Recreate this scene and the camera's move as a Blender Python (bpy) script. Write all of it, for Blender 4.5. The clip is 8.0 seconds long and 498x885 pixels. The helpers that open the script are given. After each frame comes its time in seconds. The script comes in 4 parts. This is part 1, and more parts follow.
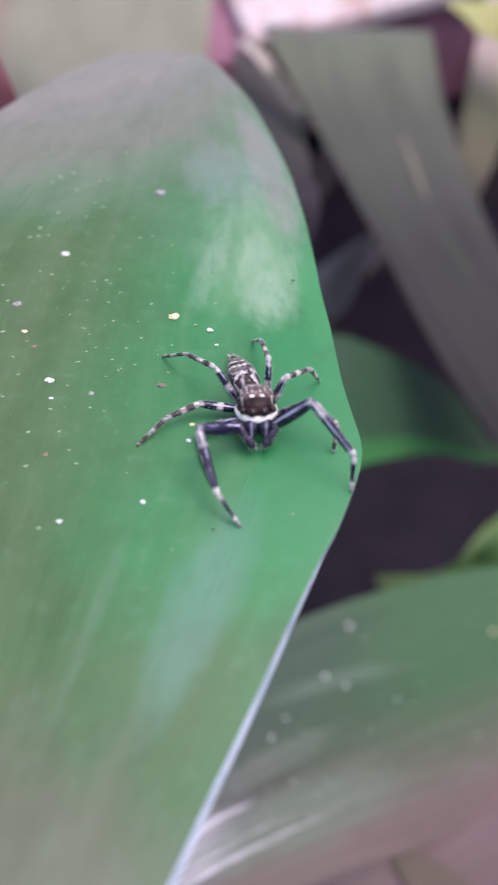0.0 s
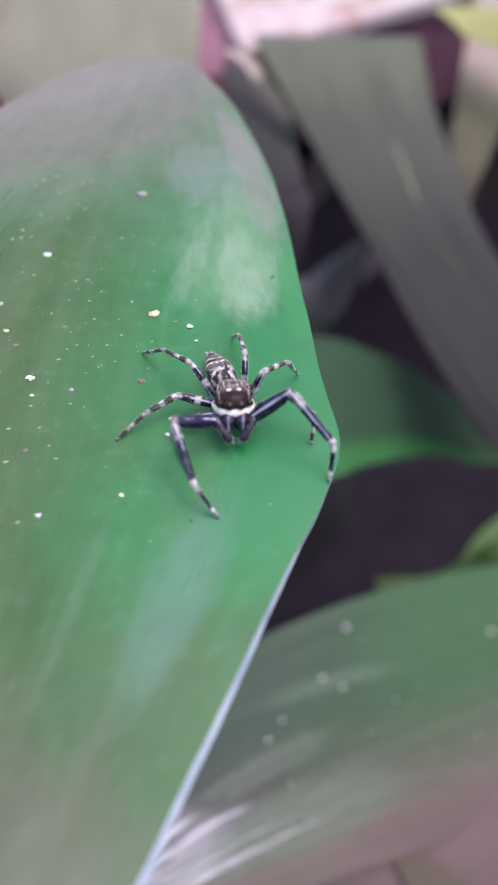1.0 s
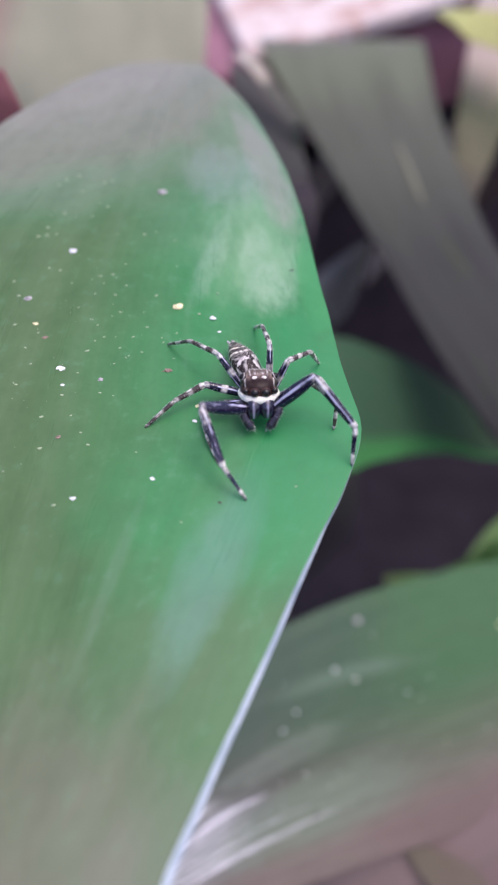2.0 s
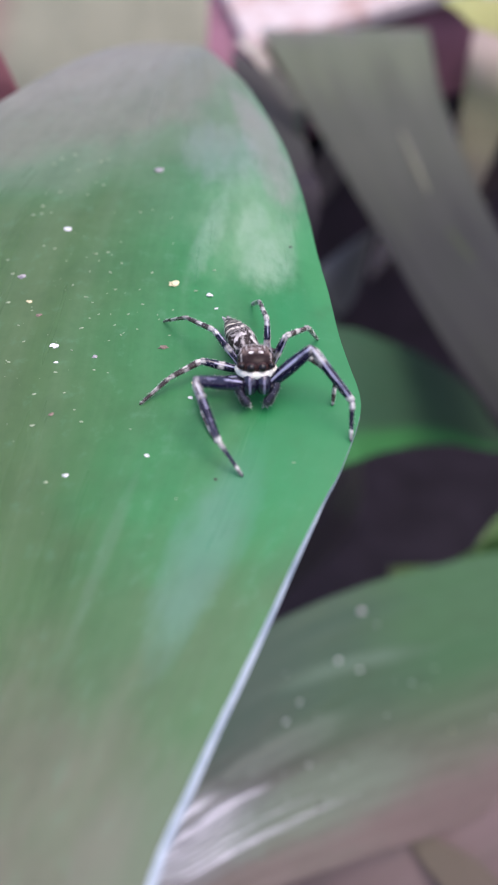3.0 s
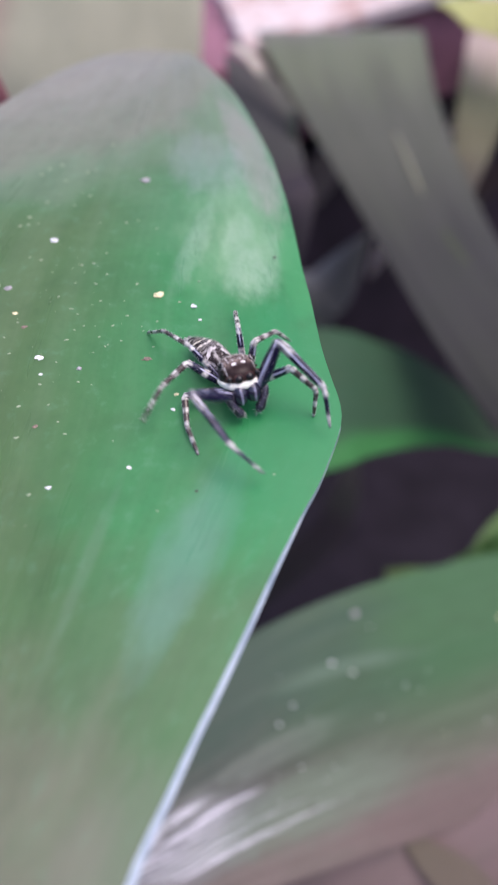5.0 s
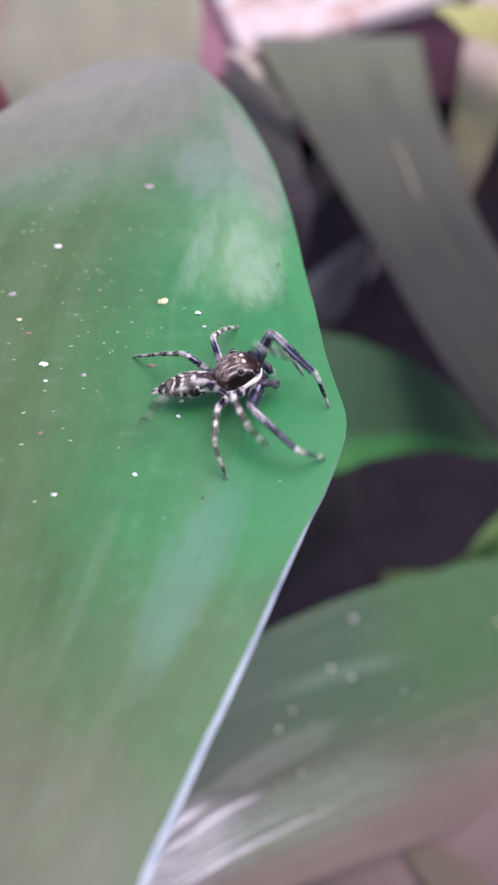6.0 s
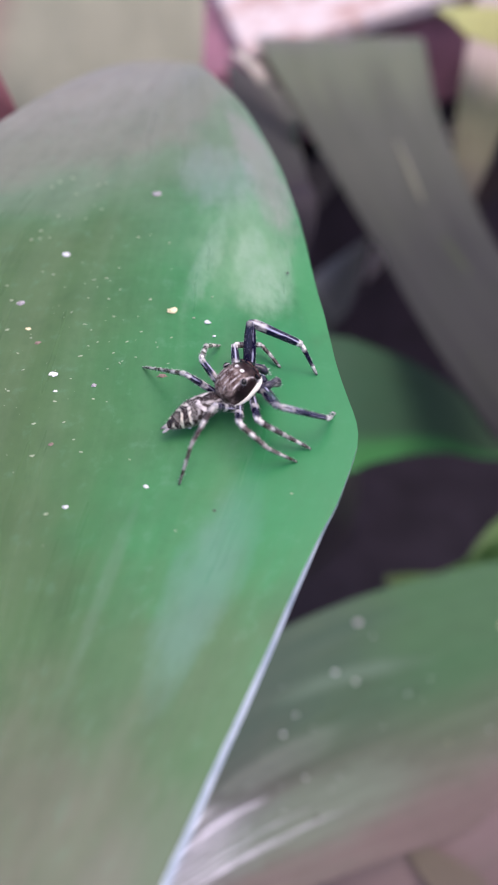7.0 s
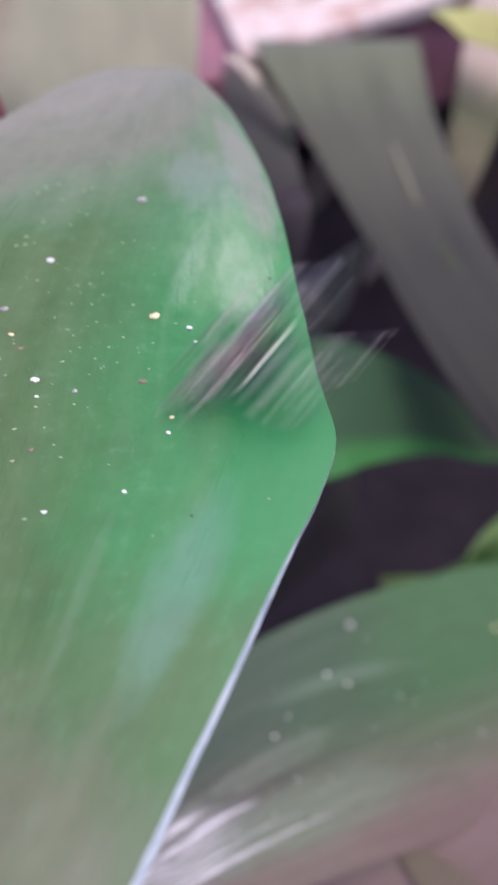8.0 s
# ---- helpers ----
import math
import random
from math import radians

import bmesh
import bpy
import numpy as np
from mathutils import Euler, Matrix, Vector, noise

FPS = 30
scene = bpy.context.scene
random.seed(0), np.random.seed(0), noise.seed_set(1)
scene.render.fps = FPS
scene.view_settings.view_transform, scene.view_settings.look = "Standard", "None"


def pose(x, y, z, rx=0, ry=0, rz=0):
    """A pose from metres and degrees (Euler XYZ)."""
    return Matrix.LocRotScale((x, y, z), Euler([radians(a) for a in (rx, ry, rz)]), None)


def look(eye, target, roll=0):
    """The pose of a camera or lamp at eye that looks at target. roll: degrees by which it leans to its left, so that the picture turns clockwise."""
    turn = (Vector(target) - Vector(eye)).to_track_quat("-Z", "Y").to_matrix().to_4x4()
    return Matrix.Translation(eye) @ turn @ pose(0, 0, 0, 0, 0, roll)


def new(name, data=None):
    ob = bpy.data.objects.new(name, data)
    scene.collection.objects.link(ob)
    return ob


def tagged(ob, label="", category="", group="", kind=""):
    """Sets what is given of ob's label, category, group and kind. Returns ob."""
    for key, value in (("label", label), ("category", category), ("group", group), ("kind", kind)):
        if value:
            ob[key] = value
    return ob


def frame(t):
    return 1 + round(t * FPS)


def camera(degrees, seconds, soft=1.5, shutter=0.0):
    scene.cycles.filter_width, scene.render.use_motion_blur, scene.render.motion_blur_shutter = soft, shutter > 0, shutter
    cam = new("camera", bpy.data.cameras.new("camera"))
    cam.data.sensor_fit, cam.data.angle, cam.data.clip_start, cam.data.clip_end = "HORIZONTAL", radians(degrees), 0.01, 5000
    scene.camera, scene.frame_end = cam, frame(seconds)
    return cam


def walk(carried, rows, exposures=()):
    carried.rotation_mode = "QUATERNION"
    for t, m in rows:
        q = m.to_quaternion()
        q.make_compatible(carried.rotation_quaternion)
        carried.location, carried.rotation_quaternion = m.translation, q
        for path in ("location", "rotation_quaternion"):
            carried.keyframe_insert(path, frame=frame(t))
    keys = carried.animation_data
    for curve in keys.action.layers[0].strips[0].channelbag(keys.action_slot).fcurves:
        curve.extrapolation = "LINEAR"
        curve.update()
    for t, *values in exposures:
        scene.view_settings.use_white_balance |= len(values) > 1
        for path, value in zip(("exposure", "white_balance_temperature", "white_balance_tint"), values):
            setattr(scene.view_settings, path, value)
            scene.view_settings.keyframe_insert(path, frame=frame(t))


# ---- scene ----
cam = camera(40.9, 8.0, soft=1.6, shutter=0.7)
cam.data.dof.use_dof = True
cam.data.dof.focus_distance = 0.053
cam.data.dof.aperture_fstop = 26.0
PATH = [
    (0.0, -0.001888, 0.00112, 0.250656, 44.166, -0.905, 0.463),
    (0.5, -0.000178, 0.000782, 0.250058, 44.605, -0.067, -0.119),
    (1.0, 0.0, 0.0, 0.25, 45.0, -0.0, 0.0),
    (1.5, -0.001897, -0.0014, 0.249562, 45.025, 0.214, -0.001),
    (1.7, -0.001828, -0.00188, 0.250583, 45.366, 0.339, -0.168),
    (3.0, -0.001069, -0.002584, 0.248351, 45.172, 0.91, 0.078),
    (3.5, -0.000103, -0.002358, 0.248808, 45.046, 1.271, 0.288),
    (4.0, -1.8e-05, -0.002105, 0.248456, 44.955, 1.303, 0.022),
    (4.5, 0.000671, -0.002715, 0.248351, 44.887, 1.201, 0.041),
    (5.8, -0.000272, -0.00132, 0.251396, 45.363, 0.884, -0.147),
    (6.0, -0.000356, -0.002149, 0.249642, 45.316, 0.781, -0.241),
    (6.5, -0.000206, -0.001251, 0.251673, 45.302, 0.868, -0.146),
    (7.0, -0.001262, -0.001332, 0.250239, 45.183, 0.693, -0.269),
    (7.5, -0.000535, -0.001336, 0.252176, 45.351, 0.603, -0.219),
    (7.7, -0.000101, -0.001336, 0.251868, 45.696, 0.929, 0.076),
    (7.8, 0.000116, -0.001335, 0.251535, 45.546, 1.209, 0.321),
    (7.9, 0.000333, -0.001335, 0.251132, 45.436, 0.990, 0.053),
    (8.0, 0.000549, -0.001334, 0.250693, 45.244, 0.849, -0.139),
]
walk(cam, [(t, pose(x, y, z, rx, ry, rz)) for t, x, y, z, rx, ry, rz in PATH], exposures=[(0.0, 0.06, 6230.0, 25.0), (0.6, 0.0, 6230.0, 24.0), (1.5, 0.04, 6230.0, 23.0), (3.0, 0.03, 6230.0, 20.0), (4.5, 0.06, 6230.0, 20.0), (5.8, 0.07, 6350.0, 24.0), (6.5, 0.03, 6350.0, 24.0), (8.0, 0.03, 6350.0, 24.0)])

# ---- light: bright overcast sky with a weak, wide sun to the right ----
world = bpy.data.worlds.new("overcast_sky")
scene.world = world
world.use_nodes = True
wn = world.node_tree.nodes
sky = wn.new("ShaderNodeTexSky")
sky.sky_type, sky.sun_disc = "NISHITA", False
sky.sun_elevation, sky.sun_rotation = radians(72), radians(100)
sky.air_density, sky.dust_density, sky.ozone_density = 1.0, 5.0, 1.0
wn["Background"].inputs["Strength"].default_value = 0.25
world.node_tree.links.new(sky.outputs[0], wn["Background"].inputs["Color"])
sun_data = bpy.data.lights.new("sun", "SUN")
sun_data.energy, sun_data.angle, sun_data.color = 0.55, radians(45), (1.0, 0.97, 0.93)
sun = new("sun", sun_data)
sun.matrix_world = look((0.28, -0.05, 0.95), (0, 0, 0))


# ---- materials ----
class Nodes:
    """A short way to write node materials."""

    def __init__(self, name, rough=0.5, spec=0.5, coat=0.0):
        self.mat = bpy.data.materials.new(name)
        self.mat.use_nodes = True
        self.tree = self.mat.node_tree
        self.bsdf = self.tree.nodes["Principled BSDF"]
        self.put(self.bsdf, "Roughness", rough)
        self.put(self.bsdf, "Specular IOR Level", spec)
        self.put(self.bsdf, "Coat Weight", coat)

    def put(self, node, socket, value):
        if isinstance(value, bpy.types.NodeSocket):
            self.tree.links.new(value, node.inputs[socket])
        else:
            node.inputs[socket].default_value = value

    def add(self, kind, **inputs):
        node = self.tree.nodes.new(kind)
        for key, value in inputs.items():
            self.put(node, key.replace("_", " "), value)
        return node

    def coords(self, which="Object"):
        return self.add("ShaderNodeTexCoord").outputs[which]

    def scaled(self, vector, s, rot=(0, 0, 0)):
        return self.add("ShaderNodeMapping", Vector=vector, Scale=s, Rotation=rot).outputs[0]

    def noise(self, vector, scale, detail=4.0, rough=0.55):
        return self.add("ShaderNodeTexNoise", Vector=vector, Scale=scale, Detail=detail, Roughness=rough).outputs["Fac"]

    def ramp(self, fac, stops, ease="LINEAR"):
        node = self.add("ShaderNodeValToRGB", Fac=fac)
        r = node.color_ramp
        r.interpolation = ease
        while len(r.elements) < len(stops):
            r.elements.new(0.5)
        for el, (at, col) in zip(r.elements, stops):
            el.position = at
            el.color = (*col, 1) if isinstance(col, tuple) else (col, col, col, 1)
        return node.outputs[0]

    def mix(self, fac, a, b, blend="MIX"):
        node = self.add("ShaderNodeMix")
        node.data_type, node.blend_type = "RGBA", blend
        self.put(node, 0, fac)
        for i, v in ((6, a), (7, b)):
            self.put(node, i, (*v, 1) if isinstance(v, tuple) else v)
        return node.outputs[2]

    def math(self, op, a, b=0.0):
        node = self.add("ShaderNodeMath")
        node.operation = op
        self.put(node, 0, a)
        self.put(node, 1, b)
        return node.outputs[0]

    def axes(self, vector):
        return self.add("ShaderNodeSeparateXYZ", Vector=vector).outputs

    def bump(self, height, strength, dist):
        self.put(self.bsdf, "Normal", self.add("ShaderNodeBump", Height=height, Strength=strength, Distance=dist).outputs[0])

    def base(self, colour):
        self.put(self.bsdf, "Base Color", (*colour, 1) if isinstance(colour, tuple) else colour)
        return self.mat

    def thin(self, colour, share):
        """Lets part of the light through, as a leaf does."""
        through_light = self.add("ShaderNodeBsdfTranslucent", Color=colour)
        both = self.add("ShaderNodeMixShader", Fac=share)
        self.tree.links.new(self.bsdf.outputs[0], both.inputs[1])
        self.tree.links.new(through_light.outputs[0], both.inputs[2])
        self.tree.links.new(both.outputs[0], self.tree.nodes["Material Output"].inputs["Surface"])


def leaf_material(name, along, across=None, rough=0.42, vein=0.5, lines=34.0, coat=0.0, spec=0.5, share=0.15, rib=0.05, gleams=(), gleam_mix=0.10, tilt=0.0, wobs=(3, 2, 1), blots=(5, 4, 1), glints=(), sheen_and_tint=(), green_zone=False, fine=None, streaks=0.14):
    """A leaf blade: UV u runs across, v from base to tip. along, across: colour stops. The patch lists (u, v, half
    sizes, slant, amount) paint sheen, glints and tints into the colour.
    """
    n = Nodes(name, rough, spec, coat)
    uv = n.coords("UV")
    u, v, _ = n.axes(uv)
    wob = n.noise(n.scaled(uv, wobs), 2.0, 3)
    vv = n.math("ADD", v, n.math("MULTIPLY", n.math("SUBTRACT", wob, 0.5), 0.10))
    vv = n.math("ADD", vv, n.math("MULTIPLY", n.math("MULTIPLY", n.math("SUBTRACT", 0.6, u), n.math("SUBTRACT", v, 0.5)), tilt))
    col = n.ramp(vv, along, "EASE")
    if across:
        uu = n.math("ADD", u, n.math("MULTIPLY", n.math("SUBTRACT", wob, 0.5), 0.12))
        side = n.add("ShaderNodeValToRGB", Fac=uu)
        side.color_ramp.interpolation = "EASE"
        (p0, _c), (p1, c1) = across
        ends = sorted([(p0, 0.0), (p1, 1.0)])
        for el, (place, g) in zip(side.color_ramp.elements, ends):
            el.position, el.color = place, (g, g, g, 1)
        part_way = n.ramp(vv, [(0.33, 0.0), (0.42, 1.0), (0.60, 1.0), (0.68, 0.0)], "EASE") if green_zone else 1.0
        col = n.mix(n.math("MULTIPLY", side.outputs[0], part_way), col, c1)
    streak = n.noise(n.scaled(uv, (lines, 1.2, 1)), 1.0, 5, 0.6)
    col = n.mix(n.ramp(streak, [(0.4, 0.0), (0.75, 0.22)]), col, n.mix(streaks, col, (0.5, 0.55, 0.42)))
    blot = n.noise(n.scaled(uv, blots), 3.0, 4)
    col = n.mix(n.ramp(blot, [(0.45, 0.0), (0.75, 0.35)]), col, n.mix(0.6, col, (0.03, 0.05, 0.02)))
    ribs = n.add("ShaderNodeTexWave", Vector=n.scaled(uv, (1, 0.02, 1)), Scale=lines * 0.55, Distortion=1.5, Detail=2.0)
    height = n.math("ADD", n.math("MULTIPLY", ribs.outputs["Fac"], rib), n.math("ADD", n.math("MULTIPLY", streak, 0.08 if fine else 0.9), n.math("MULTIPLY", blot, 1.5)))
    n.bump(height, vein, 0.0002)
    n.put(n.bsdf, "Roughness", n.ramp(n.noise(n.scaled(uv, (9, 3, 1)), 2.0, 4), [(0.3, rough - 0.1), (0.75, rough + 0.14)]))
    if fine:
        grit = n.noise(n.scaled(uv, fine), 1.0, 4, 0.65)
        col = n.mix(n.ramp(grit, [(0.35, 0.22), (0.5, 0.0)]), col, n.mix(0.5, col, (0.01, 0.06, 0.02)))
        col = n.mix(n.ramp(grit, [(0.56, 0.0), (0.75, 0.22)]), col, (0.16, 0.36, 0.22))
        height = n.math("ADD", height, n.math("MULTIPLY", grit, 0.6))
        n.bump(height, vein, 0.0002)
    gleam = 0.0
    crinkle = n.noise(n.scaled(uv, (40, 70, 1), (0, 0, 0.5)), 1.0, 3, 0.6)

    def patch(cu, cv, ru, rv, slant):
        dv = n.math("SUBTRACT", v, cv)
        du = n.math("DIVIDE", n.math("SUBTRACT", n.math("SUBTRACT", u, cu), n.math("MULTIPLY", dv, slant)), ru)
        dv = n.math("DIVIDE", dv, rv)
        return n.math("ADD", n.math("MULTIPLY", du, du), n.math("MULTIPLY", dv, dv))

    # Patches of sheen and of plain tint, mixed straight into the colour.
    for cu, cv, ru, rv, slant, amount, tint in sheen_and_tint:
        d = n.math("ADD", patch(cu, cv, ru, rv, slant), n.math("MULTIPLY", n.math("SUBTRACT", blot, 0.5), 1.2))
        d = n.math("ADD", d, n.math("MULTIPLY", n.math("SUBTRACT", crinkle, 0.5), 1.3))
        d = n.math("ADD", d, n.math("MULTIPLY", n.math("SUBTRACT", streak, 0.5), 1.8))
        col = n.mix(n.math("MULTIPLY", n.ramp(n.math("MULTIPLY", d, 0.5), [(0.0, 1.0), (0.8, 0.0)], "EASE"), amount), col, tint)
    # Silvery threads: gloss on the ribs, painted into the colour.
    for cu, cv, ru, rv, slant, amount in glints:
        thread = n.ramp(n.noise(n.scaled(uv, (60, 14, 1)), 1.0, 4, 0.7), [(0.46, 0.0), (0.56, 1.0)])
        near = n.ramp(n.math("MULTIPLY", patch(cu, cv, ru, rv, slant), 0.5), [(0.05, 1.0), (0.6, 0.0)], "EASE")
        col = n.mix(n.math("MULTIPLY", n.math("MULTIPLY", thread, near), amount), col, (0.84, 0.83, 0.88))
    # Painted highlights: more gloss, and a pale colour mixed in below.
    for cu, cv, ru, rv, slant, amount in gleams:
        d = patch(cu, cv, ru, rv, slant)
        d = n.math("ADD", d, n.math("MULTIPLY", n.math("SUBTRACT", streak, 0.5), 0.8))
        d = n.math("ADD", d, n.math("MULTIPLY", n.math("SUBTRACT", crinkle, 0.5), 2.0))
        gleam = n.math("MAXIMUM", gleam, n.math("MULTIPLY", n.ramp(n.math("MULTIPLY", d, 0.4), [(0.0, 1.0), (0.75, 0.0)], "EASE"), amount))
    if gleams:
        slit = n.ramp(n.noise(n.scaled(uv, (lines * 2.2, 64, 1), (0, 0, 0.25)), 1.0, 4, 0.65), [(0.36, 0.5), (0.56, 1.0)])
        gleam = n.math("MULTIPLY", gleam, slit)
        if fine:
            n.bump(n.math("ADD", n.math("MULTIPLY", height, 0.2), n.math("MULTIPLY", n.math("MULTIPLY", gleam, crinkle), 1.6)), vein * 5, 0.0002)
        n.put(n.bsdf, "Specular IOR Level", n.math("ADD", n.math("MULTIPLY", gleam, 0.5), spec))
        n.put(n.bsdf, "Sheen Weight", n.math("MULTIPLY", gleam, 0.25))
        col = n.mix(n.math("MULTIPLY", gleam, gleam_mix), col, (0.50, 0.62, 0.45))
    n.thin(col, share)
    return n.base(col)


# A pale margin; its bluish white also holds reflected sky.
def margin_material():
    n = Nodes("pale_leaf_margin", 0.35, 0.6)
    grain = n.noise(n.scaled(n.coords(), (1, 0.35, 1)), 700.0, 3)
    return n.base(n.ramp(grain, [(0.35, (0.30, 0.38, 0.46)), (0.65, (0.56, 0.65, 0.72))]))


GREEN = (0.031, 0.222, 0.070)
# Grey tip paints sky sheen, buff base a lens veil; patches paint highlights.
mat_main = leaf_material("glossy_green_leaf", [(0.0, (0.20, 0.18, 0.15)), (0.30, (0.27, 0.243, 0.21)), (0.355, (0.155, 0.160, 0.110)), (0.42, (0.06, 0.16, 0.058)), (0.46, GREEN), (0.565, GREEN), (0.61, (0.06, 0.215, 0.085)), (0.66, (0.125, 0.205, 0.115)), (0.72, (0.185, 0.20, 0.145)), (0.78, (0.215, 0.22, 0.172)), (0.83, (0.245, 0.24, 0.195)), (0.90, (0.25, 0.24, 0.20))], [(0.82, None), (0.46, (0.076, 0.147, 0.053))], rough=0.34, vein=0.055, lines=15, share=0.10, spec=0.34, rib=0.0, gleams=[(0.895, 0.574, 0.045, 0.021, 0.2, 1.2), (0.87, 0.602, 0.032, 0.020, 0.6, 1.0), (0.935, 0.585, 0.02, 0.025, 0.1, 0.8), (0.782, 0.593, 0.023, 0.034, 0.9, 1.0), (0.86, 0.64, 0.07, 0.02, 0.3, 0.45)], gleam_mix=0.09, tilt=0.9, green_zone=True, wobs=(2.5, 9, 1), blots=(3, 11, 1), fine=(32, 120, 1), streaks=0.34, sheen_and_tint=[(0.87, 0.605, 0.12, 0.05, 0.2, 0.50, (0.20, 0.36, 0.20)), (0.88, 0.590, 0.06, 0.034, 0.2, 0.20, (0.36, 0.55, 0.33)), (0.85, 0.424, 0.055, 0.038, 0.1, 0.46, (0.145, 0.30, 0.235)), (0.70, 0.418, 0.012, 0.035, 0.2, 0.22, (0.16, 0.25, 0.17)), (0.97, 0.338, 0.12, 0.028, 0.0, 0.5, (0.19, 0.195, 0.15)), (0.97, 0.49, 0.13, 0.06, 0.0, 0.6, (0.022, 0.240, 0.082)), (0.985, 0.575, 0.03, 0.04, 0.0, 0.6, (0.04, 0.27, 0.085)), (0.935, 0.685, 0.06, 0.065, -0.4, 0.6, (0.29, 0.265, 0.25)), (0.80, 0.665, 0.11, 0.03, 0.0, 0.4, (0.27, 0.31, 0.30))])
# The silvery streaks and grey sheen are light painted onto this leaf.
mat_low = leaf_material("dull_green_leaf", [(0.0, (0.15, 0.14, 0.14)), (0.34, (0.095, 0.094, 0.094)), (0.43, (0.074, 0.092, 0.074)), (0.52, (0.055, 0.105, 0.058)), (0.62, (0.052, 0.130, 0.054)), (1.0, (0.05, 0.14, 0.048))], [(0.34, None), (0.96, (0.205, 0.168, 0.148))], rough=0.42, vein=0.35, lines=22, spec=0.22, rib=0.05, gleams=[(0.47, 0.37, 0.06, 0.045, 0.0, 0.3), (0.45, 0.46, 0.05, 0.05, 0.0, 0.4)], gleam_mix=0.2, blots=(5, 9, 1), sheen_and_tint=[(0.12, 0.42, 0.26, 0.14, 0.0, 0.75, (0.036, 0.078, 0.052)), (0.27, 0.53, 0.035, 0.07, 0.6, 0.5, (0.13, 0.20, 0.14)), (0.95, 0.62, 0.16, 0.12, 0.0, 0.5, (0.175, 0.12, 0.112)), (0.66, 0.385, 0.18, 0.06, 0.0, 0.75, (0.25, 0.26, 0.26)), (0.72, 0.47, 0.14, 0.10, 0.0, 0.7, (0.175, 0.23, 0.165))], glints=[(0.62, 0.375, 0.17, 0.05, 0.0, 0.7), (0.755, 0.425, 0.016, 0.09, 0.0, 1.0), (0.69, 0.43, 0.012, 0.06, 0.0, 0.7), (0.48, 0.36, 0.05, 0.04, 0.0, 0.9), (0.56, 0.40, 0.02, 0.045, 0.0, 0.8)])
# The brighter lower edge is light put into the colour.
mat_edge = leaf_material("dark_leaf_lit_edge", [(0.0, (0.04, 0.075, 0.04)), (0.5, (0.030, 0.078, 0.040)), (1.0, (0.036, 0.075, 0.038))], [(0.68, None), (0.90, (0.042, 0.190, 0.054))], rough=0.5, vein=0.1, spec=0.12)
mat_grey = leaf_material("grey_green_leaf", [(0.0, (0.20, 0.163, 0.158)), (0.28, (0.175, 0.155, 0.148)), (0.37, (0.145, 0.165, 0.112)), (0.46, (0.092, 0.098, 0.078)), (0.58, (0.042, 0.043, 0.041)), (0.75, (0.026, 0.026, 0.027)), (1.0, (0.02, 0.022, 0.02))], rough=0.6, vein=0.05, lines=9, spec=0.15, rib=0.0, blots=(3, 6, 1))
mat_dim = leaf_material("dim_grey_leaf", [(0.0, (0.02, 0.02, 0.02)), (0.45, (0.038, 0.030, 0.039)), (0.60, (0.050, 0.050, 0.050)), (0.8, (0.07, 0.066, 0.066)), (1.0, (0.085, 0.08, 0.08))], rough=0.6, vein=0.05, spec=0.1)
mat_ash = leaf_material("ashen_leaf", [(0.0, (0.04, 0.05, 0.04)), (0.5, (0.075, 0.075, 0.074)), (1.0, (0.06, 0.06, 0.058))], [(0.50, None), (0.12, (0.16, 0.16, 0.165))], rough=0.5, vein=0.05, spec=0.3)
mat_broad = leaf_material("broad_pale_leaf", [(0.0, (0.40, 0.31, 0.25)), (0.5, (0.46, 0.455, 0.32)), (1.0, (0.46, 0.455, 0.32))], [(0.26, None), (0.0, (0.42, 0.20, 0.19))], rough=0.6, vein=0.03, lines=3, share=0.22, wobs=(2, 3, 1), blots=(2, 3, 1))
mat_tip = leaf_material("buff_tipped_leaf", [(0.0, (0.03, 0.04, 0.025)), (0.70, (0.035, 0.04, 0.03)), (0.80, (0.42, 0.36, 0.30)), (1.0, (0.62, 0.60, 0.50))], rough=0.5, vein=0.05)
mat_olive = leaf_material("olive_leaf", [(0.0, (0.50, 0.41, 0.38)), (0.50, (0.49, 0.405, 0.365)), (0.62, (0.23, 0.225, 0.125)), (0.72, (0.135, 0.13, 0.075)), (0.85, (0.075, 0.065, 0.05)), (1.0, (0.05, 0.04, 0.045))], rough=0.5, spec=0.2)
mat_red = leaf_material("reddish_leaf", [(0.0, (0.13, 0.10, 0.09)), (0.5, (0.140, 0.095, 0.09)), (1.0, (0.17, 0.076, 0.082))], rough=0.5, vein=0.2)
mat_sallow = leaf_material("sallow_leaf", [(0.0, (0.14, 0.10, 0.088)), (1.0, (0.15, 0.125, 0.09))], rough=0.55, vein=0.1, spec=0.2)
mat_rose = leaf_material("dull_red_leaf", [(0.0, (0.18, 0.08, 0.08)), (1.0, (0.34, 0.12, 0.13))], rough=0.5)
mat_lime = leaf_material("yellow_green_leaf", [(0.0, (0.07, 0.045, 0.05)), (0.42, (0.10, 0.07, 0.06)), (0.60, (0.42, 0.42, 0.135)), (1.0, (0.54, 0.56, 0.20))], rough=0.45)
mat_fresh = leaf_material("fresh_green_leaf", [(0.0, (0.07, 0.15, 0.04)), (0.6, (0.10, 0.24, 0.05)), (1.0, (0.07, 0.13, 0.035))], rough=0.45)
mat_margin = margin_material()
mat_vein = leaf_material("green_midrib", [(0.0, (0.060, 0.072, 0.042)), (1.0, (0.045, 0.052, 0.034))], rough=0.6, spec=0.1)
mat_rib = leaf_material("pale_midrib", [(0.0, (0.20, 0.20, 0.13)), (1.0, (0.16, 0.16, 0.10))], rough=0.5)


